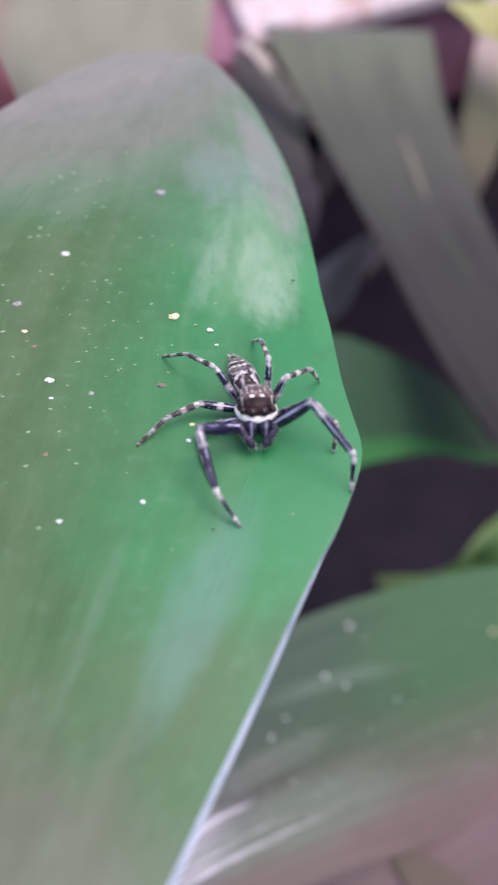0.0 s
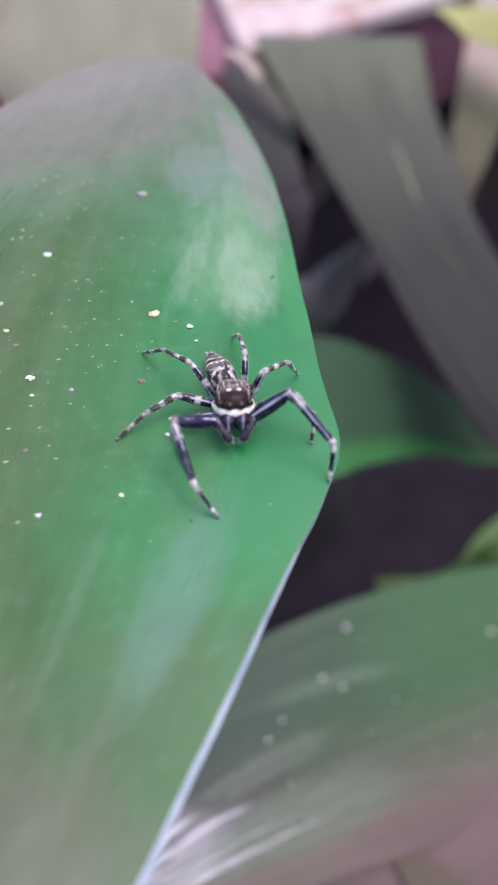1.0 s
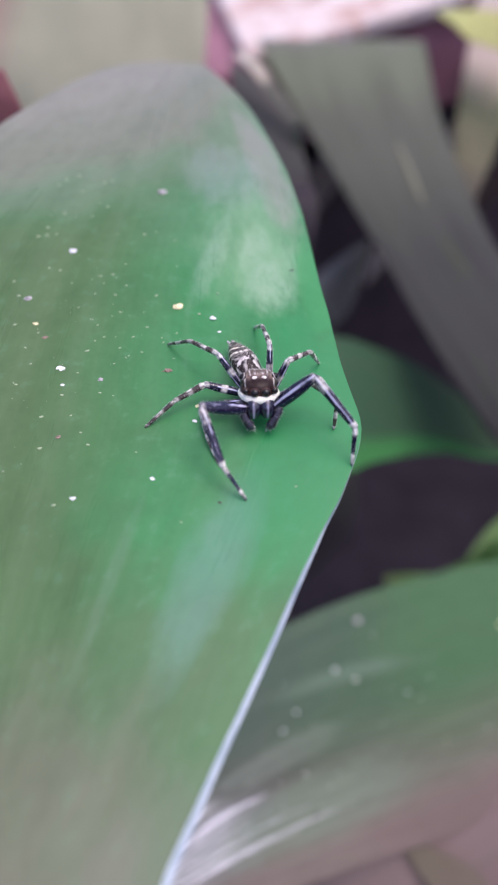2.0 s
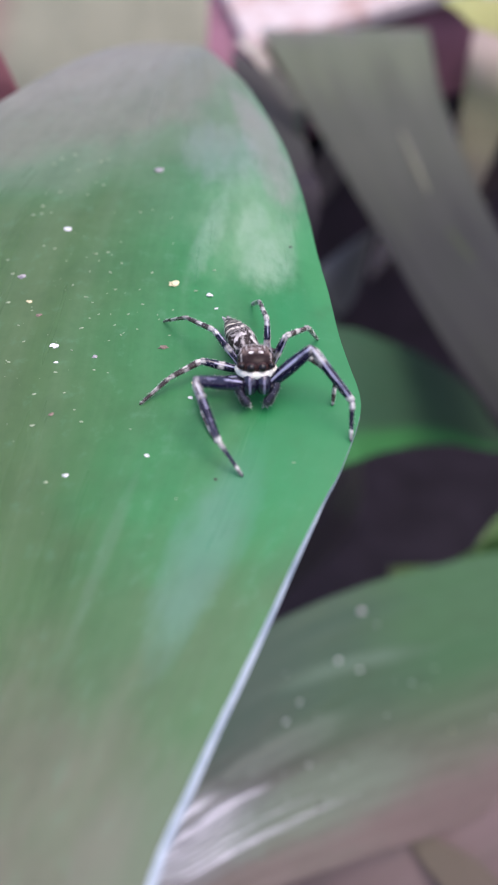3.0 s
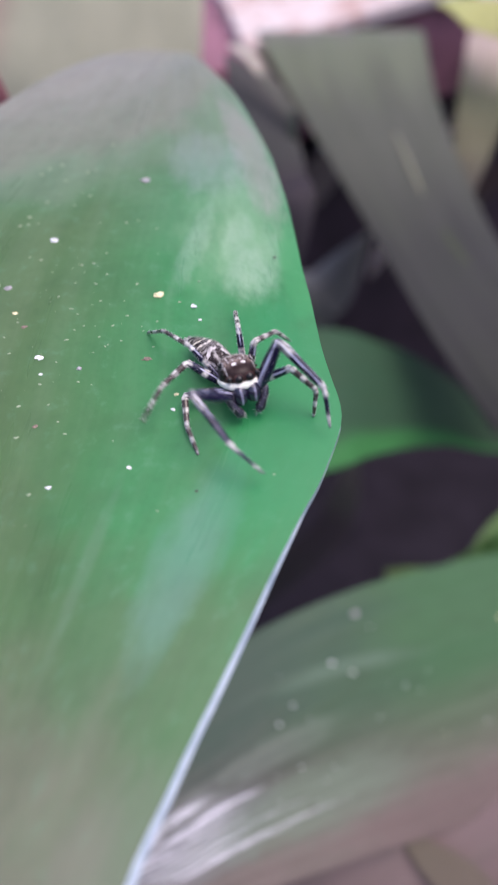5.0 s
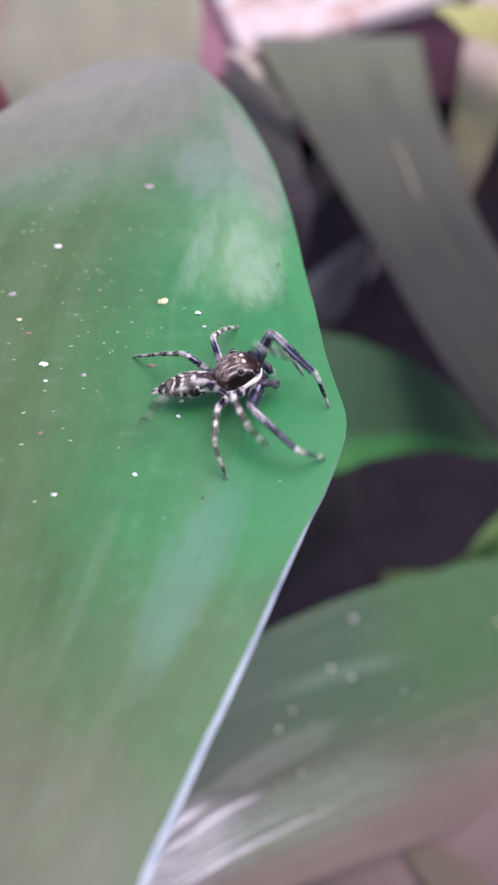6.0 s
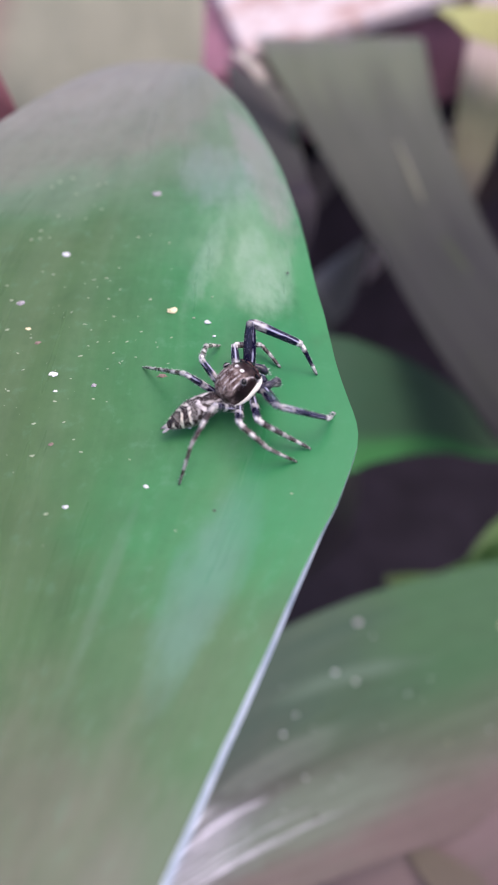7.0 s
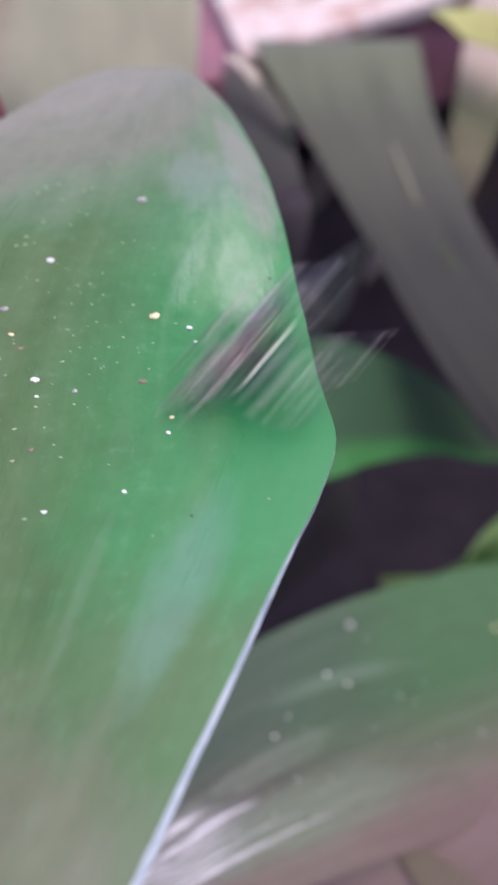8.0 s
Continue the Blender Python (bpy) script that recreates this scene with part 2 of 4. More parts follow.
def plain(name, col, rough, scale, vary=0.35, bump=0.0, spec=0.5, dist=0.0001):
    n = Nodes(name, rough, spec)
    f = n.noise(n.coords(), scale, 5, 0.6)
    dark = tuple(c * (1 - vary) for c in col)
    light = tuple(min(1, c * (1 + vary)) for c in col)
    if bump:
        n.bump(f, bump, dist)
    return n.base(n.ramp(f, [(0.3, dark), (0.7, light)]))


mat_soil = plain("dark_soil", (0.0165, 0.0135, 0.0200), 0.95, 50, 0.35, 0.8, 0.2, 0.004)


def plaster_material():
    n = Nodes("weathered_pinkish_plaster", 0.85, 0.3)
    obj = n.coords()
    big, fine = n.noise(obj, 55.0, 4, 0.6), n.noise(obj, 260.0, 4, 0.6)
    col = n.ramp(big, [(0.30, (0.28, 0.17, 0.14)), (0.42, (0.58, 0.43, 0.39)), (0.55, (0.74, 0.69, 0.68)), (0.75, (0.68, 0.58, 0.54))])
    col = n.mix(n.ramp(fine, [(0.35, 0.5), (0.6, 0.0)]), col, (0.42, 0.24, 0.20))
    n.bump(n.math("ADD", big, fine), 0.5, 0.001)
    return n.base(col)


mat_beam = plaster_material()
# Both board colours hold the shade under the ledge's slab.
mat_panel = plain("maroon_board", (0.27, 0.118, 0.155), 0.7, 60, 0.4, 0.3)
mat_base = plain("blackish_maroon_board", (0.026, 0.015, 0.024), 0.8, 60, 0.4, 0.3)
mat_stem = plain("brown_green_stem", (0.10, 0.11, 0.06), 0.6, 200, 0.3, 0.3)


# ---- building helpers ----
MM = 0.001


def part(name, bm, material, parent=None, label="", smooth=True):
    me = bpy.data.meshes.new(name)
    bm.normal_update()
    bm.to_mesh(me)
    bm.free()
    for m in material if isinstance(material, (list, tuple)) else (material,):
        me.materials.append(m)
    if smooth:
        me.polygons.foreach_set("use_smooth", [True] * len(me.polygons))
    ob = new(name, me)
    if parent:
        ob.parent = parent
    return tagged(ob, label)


def spline(points, k):
    """A smooth curve through points, k + 1 places along it."""
    p = [Vector(q) for q in points]
    p = [2 * p[0] - p[1]] + p + [2 * p[-1] - p[-2]]
    out = []
    for i in range(k + 1):
        s = i / k * (len(p) - 3)
        j = min(int(s), len(p) - 4)
        f = s - j
        a, b, c, d = p[j:j + 4]
        out.append(0.5 * (2 * b + (c - a) * f + (2 * a - 5 * b + 4 * c - d) * f * f + (3 * b - a - 3 * c + d) * f ** 3))
    return out


def profile(stops, v, soft=0.02):
    """Straight pieces between the stops, a little rounded."""
    xs, ys = zip(*stops)
    return float(np.mean([np.interp(v + d, xs, ys) for d in (-soft, -soft / 2, 0, soft / 2, soft)]))


def blade(name, spine, material, parent, up=(0, -0.55, 0.83), camber=0.0, fold=0.0, edge=0.0, thick=0.4, nv=72, nu=16, wave=0.0, label="", rows_of_width=None, rim=None, bead=None, ribs=(0, 0.0), roll=None):
    """A leaf blade. spine: rows of x, y, z, width to the left, width to the right, in millimetres, from base to tip.
    camber bows it, fold makes a keel, edge turns the margins down, wave ripples them, ribs pleats it, bead is the width of its right rim, roll bends it further, by place and u."""
    up = Vector(up).normalized()
    mid = spline([r[:3] for r in spine], nv)
    wid = spline([(r[3], r[4], 0) for r in spine], nv)
    bm = bmesh.new()
    uvl = bm.loops.layers.uv.new("UVMap")
    grids = []
    seed = sum(spine[0][:3])
    for low in (0, 1):
        grid = []
        for i, c in enumerate(mid):
            t = (mid[min(i + 1, nv)] - mid[max(i - 1, 0)]).normalized()
            s = t.cross(up).normalized()
            n = s.cross(t).normalized()
            if rows_of_width:
                w = rows_of_width(c)
            else:
                w = (max(wid[i].x, 0.15), max(wid[i].y, 0.15))
            row = []
            for j in range(nu + 1):
                u = -1 + 2 * j / nu
                half = w[1] if u > 0 else w[0]
                e = max(0, (abs(u) - 0.72) / 0.28)
                h = -camber * half * u * u + fold * abs(u) * half - edge * half * e * e
                h += wave * math.sin(i * 0.21 + seed + (1.3 if u > 0 else 0)) * u * u
                h += ribs[1] * math.sin(math.pi * ribs[0] * u + 0.6 * math.sin(3 * u)) * (1 - 0.8 * i / nv)
                if roll:
                    h -= roll(c, u)
                th = thick * (1 - 0.35 * abs(u) ** 6)
                out = bead(c) if bead and low and j == nu else 0.0
                row.append(bm.verts.new((c + s * (u * half + out) + n * (h - low * th)) * MM))
            grid.append(row)
        grids.append(grid)
    def face(vs, uvs, m=0):
        f = bm.faces.new(vs)
        f.material_index = m
        for l, q in zip(f.loops, uvs):
            l[uvl].uv = q
    for i in range(nv):
        for j in range(nu):
            q = [(j, i), (j + 1, i), (j + 1, i + 1), (j, i + 1)]
            uvs = [(a / nu, b / nv) for a, b in q]
            face([grids[0][b][a] for a, b in q], uvs)
            face([grids[1][b][a] for a, b in reversed(q)], uvs[::-1])
    k = 1 if rim else 0
    for i in range(nv):
        for j, flip in ((0, True), (nu, False)):
            q = [grids[0][i][j], grids[1][i][j], grids[1][i + 1][j], grids[0][i + 1][j]]
            uvs = [(j / nu, i / nv)] * 2 + [(j / nu, (i + 1) / nv)] * 2
            face(q[::-1] if flip else q, uvs, k)
    for i, flip in ((0, False), (nv, True)):
        for j in range(nu):
            q = [grids[0][i][j], grids[1][i][j], grids[1][i][j + 1], grids[0][i][j + 1]]
            face(q[::-1] if flip else q, [(j / nu, i / nv)] * 4, 0)
    bmesh.ops.recalc_face_normals(bm, faces=bm.faces)
    for grid in grids:
        for i in range(nv):
            for j in (0, nu):
                bm.edges.get((grid[i][j], grid[i + 1][j])).smooth = False
    ob = part(name, bm, [material, rim] if rim else material, parent, label)
    return ob


def tube(bm, points, radii, sides=10, flat=1.0):
    """A closed tube through points (metres) with those radii; flat squeezes it in its second direction."""
    pts = [Vector(p) for p in points]
    rings, ref = [], None
    for i, c in enumerate(pts):
        t = (pts[min(i + 1, len(pts) - 1)] - pts[max(i - 1, 0)]).normalized()
        if ref is None:
            ref = t.orthogonal().normalized() if abs(t.z) > 0.95 else Vector((0, 0, 1))
        a = (ref - t * ref.dot(t)).normalized()
        ref = a
        b = t.cross(a)
        rings.append([bm.verts.new(c + (a * math.cos(q) + b * flat * math.sin(q)) * radii[i]) for q in (2 * math.pi * k / sides for k in range(sides))])
    for r0, r1 in zip(rings, rings[1:]):
        for k in range(sides):
            bm.faces.new((r0[k], r0[(k + 1) % sides], r1[(k + 1) % sides], r1[k]))
    bm.faces.new(rings[0][::-1])
    bm.faces.new(rings[-1])
    return bm


def ball(bm, centre, r, seg=16, rings=10, scale=(1, 1, 1)):
    m = Matrix.Translation(centre) @ Matrix.Diagonal((scale[0] * r, scale[1] * r, scale[2] * r, 1))
    bmesh.ops.create_uvsphere(bm, u_segments=seg, v_segments=rings, radius=1.0, matrix=m)
    return bm


# ---- the ground and the ledge behind ----
def build_ground():
    bm = bmesh.new()
    k, inner = 60, 0.7
    xs = sorted({round(-inner + 2 * inner * i / k, 4) for i in range(k + 1)} | {-400.0, -40.0, -4.0, -1.2, 1.2, 4.0, 40.0, 400.0})
    grid = [[bm.verts.new((x, y + 0.2, 0.010 * (noise.noise((x * 14, y * 14, 0)) - 0.6) + 0.004 * noise.noise((x * 60, y * 60, 3)) if max(abs(x), abs(y)) < 2 else 0.0)) for x in xs] for y in xs]
    for r0, r1 in zip(grid, grid[1:]):
        for i in range(len(xs) - 1):
            bm.faces.new((r0[i], r0[i + 1], r1[i + 1], r1[i]))
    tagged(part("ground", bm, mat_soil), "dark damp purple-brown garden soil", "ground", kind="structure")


def rounded_box(bm, size, m, r):
    made = bmesh.ops.create_cube(bm, size=1.0, matrix=m @ Matrix.Diagonal((*size, 1)))
    edges = list({e for v in made["verts"] for e in v.link_edges})
    bmesh.ops.bevel(bm, geom=edges, offset=r, segments=3, profile=0.6, affect="EDGES")


def build_ledge():
    ledge = new("garden_ledge")
    tagged(ledge, "weathered pinkish-white plaster ledge on a dark maroon base", "ledge")
    ledge.matrix_world = pose(0.16, 0.33, 0)
    lie = pose(0, 0.126, 0.207, 0, -12.0, 8.0)
    bm = bmesh.new()
    rounded_box(bm, (0.368, 0.30, 0.006), lie @ pose(-0.004, 0, 0.006), 0.002)
    part("slab", bm, mat_beam, ledge, "pitted pinkish-white plaster slab")
    # Front face in two pieces, the shade below the slab in their colours.
    bm = bmesh.new()
    rounded_box(bm, (0.40, 0.292, 0.036), lie @ pose(-0.025, 0.002, -0.015), 0.002)
    part("fascia", bm, mat_panel, ledge, "maroon painted strip")
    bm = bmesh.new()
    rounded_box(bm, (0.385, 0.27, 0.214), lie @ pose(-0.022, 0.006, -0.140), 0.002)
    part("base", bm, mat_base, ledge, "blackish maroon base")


# ---- the plants ----
def plant(name, x, y, label, height):
    root = new(name)
    root.matrix_world = pose(0, 0, 0)
    tagged(root, label, "plant", "leafy bedding plants")
    bm = bmesh.new()
    pts = spline([(x * MM, y * MM, -0.004), (x * MM + 0.001, y * MM, height * 0.5 * MM), (x * MM, y * MM, height * MM)], 8)
    tube(bm, pts, [0.009 - 0.0005 * i for i in range(9)], 12)
    part("stem", bm, mat_stem, root, "short brown-green stem")
    return root


def near_widths(c):
    """Widths of the broad leaf: left and right of its keel, by the distance along it (millimetres)."""
    right = [(-60, 7), (-25, 10), (9.2, 14.1), (13.4, 15.9), (19.5, 19.25), (25.1, 22.1), (29.6, 24.05), (33.8, 25.6), (35.7, 26.1), (37.3, 26.0), (40, 25.3), (43.1, 24.6), (50.2, 23.5), (58.9, 21.5), (63.7, 20.2), (67.5, 19.05), (71.4, 17.85), (76.2, 15.9), (81.9, 13.4), (85.7, 11.6), (91.3, 8.5), (97.8, 5.0), (103.3, 2.2), (108, 0.3)]
    left = [(-60, 7), (-25, 14), (8, 22), (35, 27), (56, 24), (68, 18.5), (78, 14.5), (86, 11), (92, 7.5), (98, 4.0), (103, 2.0), (108, 0.3)]
    return profile(left, c.y, 2.5), profile(right, c.y, 0.9)


def near_roll(c, u):
    """The far half of the broad leaf turns down along its right side, and a shallow crease runs slantwise beside its widest place (millimetres)."""
    e = max(0.0, (u - 0.62) / 0.38)
    down = float(np.interp(c.y, [46, 56, 70, 92], [0.0, 0.35, 0.9, 1.2])) * e * e
    crease = 0.22 * math.exp(-(((u - 0.62 - 0.012 * (c.y - 50)) / 0.07) ** 2)) * float(np.interp(c.y, [44, 50, 62, 72], [0, 1, 1, 0]))
    return down + crease


def near_bead(c):
    """How far the pale margin stands out beyond the blade (millimetres); it thins out towards the widest place."""
    return profile([(-60, 0.5), (0, 0.52), (10, 0.43), (18, 0.34), (23, 0.27), (27, 0.11), (30, 0.02), (120, 0.0)], c.y, 1.0)


def build_near_plant():
    root = plant("rosette_plant", -30, -52, "rosette plant with broad arching glossy green leaves", 70)
    spine = [(-30, -52, 60), (-30, -46, 120), (-28, -30, 178), (-24, -8, 203.5), (-20, 12, 210.3), (-19.5, 30, 213.9), (-18.5, 48, 217.5), (-16.3, 64, 220.5), (-14, 80, 223.0), (-12, 93, 224.0), (-10.5, 103, 222), (-9.5, 109, 217)]
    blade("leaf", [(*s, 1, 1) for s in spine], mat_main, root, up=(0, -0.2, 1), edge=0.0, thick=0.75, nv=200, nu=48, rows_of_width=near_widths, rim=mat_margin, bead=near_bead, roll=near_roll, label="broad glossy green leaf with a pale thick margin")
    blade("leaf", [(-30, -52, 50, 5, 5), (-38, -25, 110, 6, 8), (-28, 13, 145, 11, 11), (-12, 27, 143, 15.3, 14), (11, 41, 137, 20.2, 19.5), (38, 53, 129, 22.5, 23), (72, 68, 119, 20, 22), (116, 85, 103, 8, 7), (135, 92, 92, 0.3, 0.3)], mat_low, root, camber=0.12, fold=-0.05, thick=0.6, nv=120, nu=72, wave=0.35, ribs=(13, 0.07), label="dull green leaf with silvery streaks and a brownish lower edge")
    blade("leaf", [(-30, -52, 35, 5, 5), (-16, -25, 66, 12, 10), (14, 6, 101, 27, 20), (46, 26, 108, 30, 24), (80, 42, 102, 25, 20), (112, 54, 88, 0.4, 0.4)], mat_red, root, thick=0.5, nv=60, nu=16, camber=0.1, label="leaf turned to show its dull reddish-brown underside")
    blade("leaf", [(-30, -52, 40, 3, 3), (40, -24, 92, 3, 3), (46, 8, 108.5, 4, 4), (36, 23, 114.2, 4, 4), (29, 29, 115.6, 2.6, 2.6), (24, 33, 116.2, 0.3, 0.3)], mat_sallow, root, thick=0.5, nv=50, nu=12, label="short olive leaf tip")
    return root


def build_back_plants():
    root = plant("low_plant", -20, 120, "leafy plant with dark green pointed leaves in shade", 40)
    blade("leaf", [(-20, 120, 35, 4, 4), (-16, 104, 90, 6, 6), (-4, 98, 140, 10, 9), (15, 110, 148, 19, 14), (32, 118, 142, 16.2, 11.5), (48, 122, 134, 10.2, 7.8), (60, 122, 126, 3.2, 3.8), (71, 124, 119, 0.3, 0.3)], mat_edge, root, camber=0.1, thick=0.5, nv=80, nu=18, label="dark green pointed leaf, lighter along one edge")
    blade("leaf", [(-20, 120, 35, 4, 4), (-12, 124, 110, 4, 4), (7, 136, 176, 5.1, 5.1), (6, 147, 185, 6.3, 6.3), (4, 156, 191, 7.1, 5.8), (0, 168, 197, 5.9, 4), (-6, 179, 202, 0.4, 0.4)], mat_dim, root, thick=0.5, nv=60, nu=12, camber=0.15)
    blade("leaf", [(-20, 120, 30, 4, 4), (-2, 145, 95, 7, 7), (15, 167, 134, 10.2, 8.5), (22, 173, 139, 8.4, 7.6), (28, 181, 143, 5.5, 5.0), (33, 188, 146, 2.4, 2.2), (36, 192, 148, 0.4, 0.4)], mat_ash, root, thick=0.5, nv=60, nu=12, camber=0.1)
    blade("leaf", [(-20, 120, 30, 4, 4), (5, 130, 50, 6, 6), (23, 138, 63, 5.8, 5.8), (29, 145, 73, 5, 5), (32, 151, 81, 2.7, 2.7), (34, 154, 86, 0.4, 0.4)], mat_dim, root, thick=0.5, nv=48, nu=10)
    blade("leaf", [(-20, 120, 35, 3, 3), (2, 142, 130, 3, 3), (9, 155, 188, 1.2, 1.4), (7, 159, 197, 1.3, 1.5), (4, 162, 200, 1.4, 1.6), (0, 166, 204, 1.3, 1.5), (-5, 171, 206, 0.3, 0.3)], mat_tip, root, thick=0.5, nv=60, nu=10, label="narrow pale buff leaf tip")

    tall = plant("tall_plant", -60, 178, "tall plant with a broad pale olive leaf", 60)
    blade("leaf", [(-60.0, 178.0, 50.0, 8.0, 8.0), (-62.1, 174.6, 109.3, 23.3, 19.4), (-61.0, 176.0, 157.0, 37.0, 32.1), (-46.4, 179.3, 185.2, 38.0, 29.3), (-38.9, 188.8, 205.2, 36.3, 26.5), (-35.8, 201.0, 225.7, 29.8, 23.0), (-32.2, 211.7, 243.3, 13.0, 11.8), (-30.4, 220.8, 255.5, 0.6, 0.6)], mat_broad, tall, up=(0, -0.9, 0.4), camber=0.1, thick=0.6, nv=80, nu=20, label="broad pale olive leaf")

    blade("leaf", [(-60, 178, 50, 3, 3), (-62, 140, 130, 4, 4), (-45.6, 108, 201, 4.2, 4.2), (-39.2, 99, 213.6, 4.4, 4.4), (-37.2, 98, 218.6, 3.6, 3.6), (-35.7, 99, 222.6, 0.3, 0.3)], mat_rose, tall, up=(0, -0.9, 0.4), thick=0.5, nv=50, nu=10, camber=0.1, label="small dull red young leaf")

    strap = plant("strap_leaf_plant", 52, 318, "strap-leaved plant with grey-green drooping leaves", 60)
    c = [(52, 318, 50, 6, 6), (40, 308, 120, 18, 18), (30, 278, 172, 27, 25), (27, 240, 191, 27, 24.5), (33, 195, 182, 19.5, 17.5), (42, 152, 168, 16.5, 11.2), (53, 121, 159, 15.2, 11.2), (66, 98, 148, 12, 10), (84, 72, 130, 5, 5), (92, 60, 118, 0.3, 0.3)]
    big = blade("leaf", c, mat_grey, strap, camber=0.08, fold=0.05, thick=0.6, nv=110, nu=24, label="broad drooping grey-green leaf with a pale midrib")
    bm = bmesh.new()
    mid = [(p + Vector((4.3, 0, 0.1))) * MM for p in spline([q[:3] for q in c], 90)]
    tube(bm, mid[42:48], [0.0003 + 0.0006 * math.sin(math.pi * (i + 0.5) / 6) for i in range(6)], 8)
    part("midrib", bm, mat_rib, big, "pale buff midrib")
    bm = bmesh.new()
    tube(bm, [p + Vector((0.0004 * i, 0, -0.0007)) for i, p in enumerate(mid[48:57])], [0.0003 + 0.0012 * math.sin(math.pi * (i + 0.5) / 9) for i in range(9)], 8)
    part("midrib", bm, mat_vein, big, "dull green lower midrib")
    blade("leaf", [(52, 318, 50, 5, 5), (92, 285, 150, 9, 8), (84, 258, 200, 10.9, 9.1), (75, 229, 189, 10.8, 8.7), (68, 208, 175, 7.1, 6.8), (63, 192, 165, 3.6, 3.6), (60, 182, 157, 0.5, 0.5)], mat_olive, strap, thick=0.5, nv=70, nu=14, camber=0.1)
    blade("leaf", [(52, 318, 50, 5, 5), (120, 270, 150, 6, 6), (96, 212, 196, 6.3, 6.3), (76, 211, 199, 6.3, 6.3), (67, 219, 200, 6.8, 6.4), (61, 225, 201, 3.6, 3.3), (55, 231, 201, 0.3, 0.3)], mat_lime, strap, thick=0.5, nv=70, nu=14, label="yellow-green leaf tip")

    side = plant("side_plant", 150, 140, "small plant with fresh green leaves beside the rosette", 40)
    blade("leaf", [(150, 140, 30, 4, 4), (110, 116, 105, 7, 6), (70, 102, 108.5, 7.2, 5.8), (59, 98, 103.6, 6.1, 4.9), (48, 96, 100.8, 3.0, 3.0), (38, 96, 101.0, 2.0, 2.6), (33, 97, 101.6, 1.0, 1.2)], mat_fresh, side, thick=0.5, nv=70, nu=12, wave=0.3)
    blade("leaf", [(150, 140, 30, 4, 4), (120, 138, 82, 9, 9), (88, 124, 85.5, 10.2, 10.2), (74, 115, 82.5, 9.9, 9.9), (63, 108, 81, 4.9, 4.9), (58, 103, 80, 0.3, 0.3)], mat_fresh, side, thick=0.5, nv=70, nu=12)


# ---- the spider ----
def leg_material(name, dark, bands, stripe):
    """Dark glossy cuticle with pale hair bands; x runs along the segment, 0 to 1."""
    n = Nodes(name, 0.2, 0.4, 0.2)
    gen = n.coords("UV")
    u, v, _ = n.axes(gen)
    obj = n.coords()
    grain = n.noise(obj, 2600.0, 3)
    x = n.math("ADD", v, n.math("MULTIPLY", n.math("SUBTRACT", grain, 0.5), 0.10))
    pale = n.math("MULTIPLY", n.ramp(x, bands), n.ramp(n.noise(n.scaled(obj, (0.4, 1, 1)), 3800.0, 2), [(0.36, 0.12), (0.60, 1.0)]))
    # Broken lilac lines: pale hairs that also paint glints into the colour.
    line = n.math("MULTIPLY", n.ramp(u, stripe), n.ramp(n.noise(n.scaled(obj, (0.2, 1, 1)), 3000.0, 3), [(0.47, 0.0), (0.58, 1.0)]))
    fuzz = n.ramp(n.noise(n.scaled(obj, (0.5, 1, 1)), 7000.0, 2), [(0.58, 0.0), (0.74, 0.18)])
    mask = n.math("MAXIMUM", pale, line)
    skin = n.mix(fuzz, n.mix(line, dark, (0.55, 0.55, 0.74)), (0.36, 0.33, 0.35))
    col = n.mix(pale, skin, n.ramp(grain, [(0.25, (0.34, 0.30, 0.27)), (0.58, (0.92, 0.89, 0.84))]))
    n.put(n.bsdf, "Roughness", n.math("ADD", n.math("MULTIPLY", mask, 0.4), 0.13))
    n.bump(n.noise(obj, 6000.0, 3), 0.3, 0.00002)
    return n.base(col)


INK = (0.007, 0.0052, 0.028)
UMBER = (0.055, 0.039, 0.034)
NO_LINE = [(0.0, 0.0), (1.0, 0.0)]
HAIR_GLINTS = [(0.0, 0.75), (0.025, 0.6), (0.05, 0.0), (0.16, 0.0), (0.185, 0.9), (0.225, 0.9), (0.25, 0.0), (0.75, 0.0), (0.775, 0.9), (0.815, 0.9), (0.84, 0.0), (0.95, 0.0), (0.975, 0.6), (1.0, 0.75)]
mat_front = [
    leg_material("front_femur", INK, [(0.0, 0.4), (0.10, 0.0), (0.92, 0.0), (0.98, 0.3), (1.0, 0.3)], HAIR_GLINTS),
    leg_material("front_tibia", INK, [(0.0, 0.2), (0.08, 0.6), (0.24, 0.7), (0.32, 0.0), (0.90, 0.0), (0.94, 1.0), (1.0, 1.0)], HAIR_GLINTS),
    leg_material("front_tarsus", INK, [(0.0, 1.0), (0.16, 1.0), (0.24, 0.0), (0.66, 0.0), (0.74, 0.95), (0.9, 0.8), (1.0, 0.2)], NO_LINE),
]
mat_thin = [
    leg_material("banded_femur", INK, [(0.0, 0.3), (0.12, 0.0), (0.40, 0.0), (0.46, 0.8), (0.54, 0.8), (0.60, 0.0), (0.87, 0.0), (0.93, 1.0), (1.0, 1.0)], HAIR_GLINTS),
    leg_material("banded_tibia", UMBER, [(0.0, 1.0), (0.12, 0.8), (0.18, 0.0), (0.36, 0.0), (0.42, 0.8), (0.52, 0.8), (0.60, 0.0), (0.82, 0.0), (0.9, 0.9), (1.0, 0.9)], NO_LINE),
    leg_material("banded_tarsus", UMBER, [(0.0, 0.9), (0.14, 0.0), (0.34, 0.0), (0.42, 0.85), (0.56, 0.85), (0.64, 0.0), (0.84, 0.0), (0.92, 0.5), (1.0, 0.1)], NO_LINE),
]


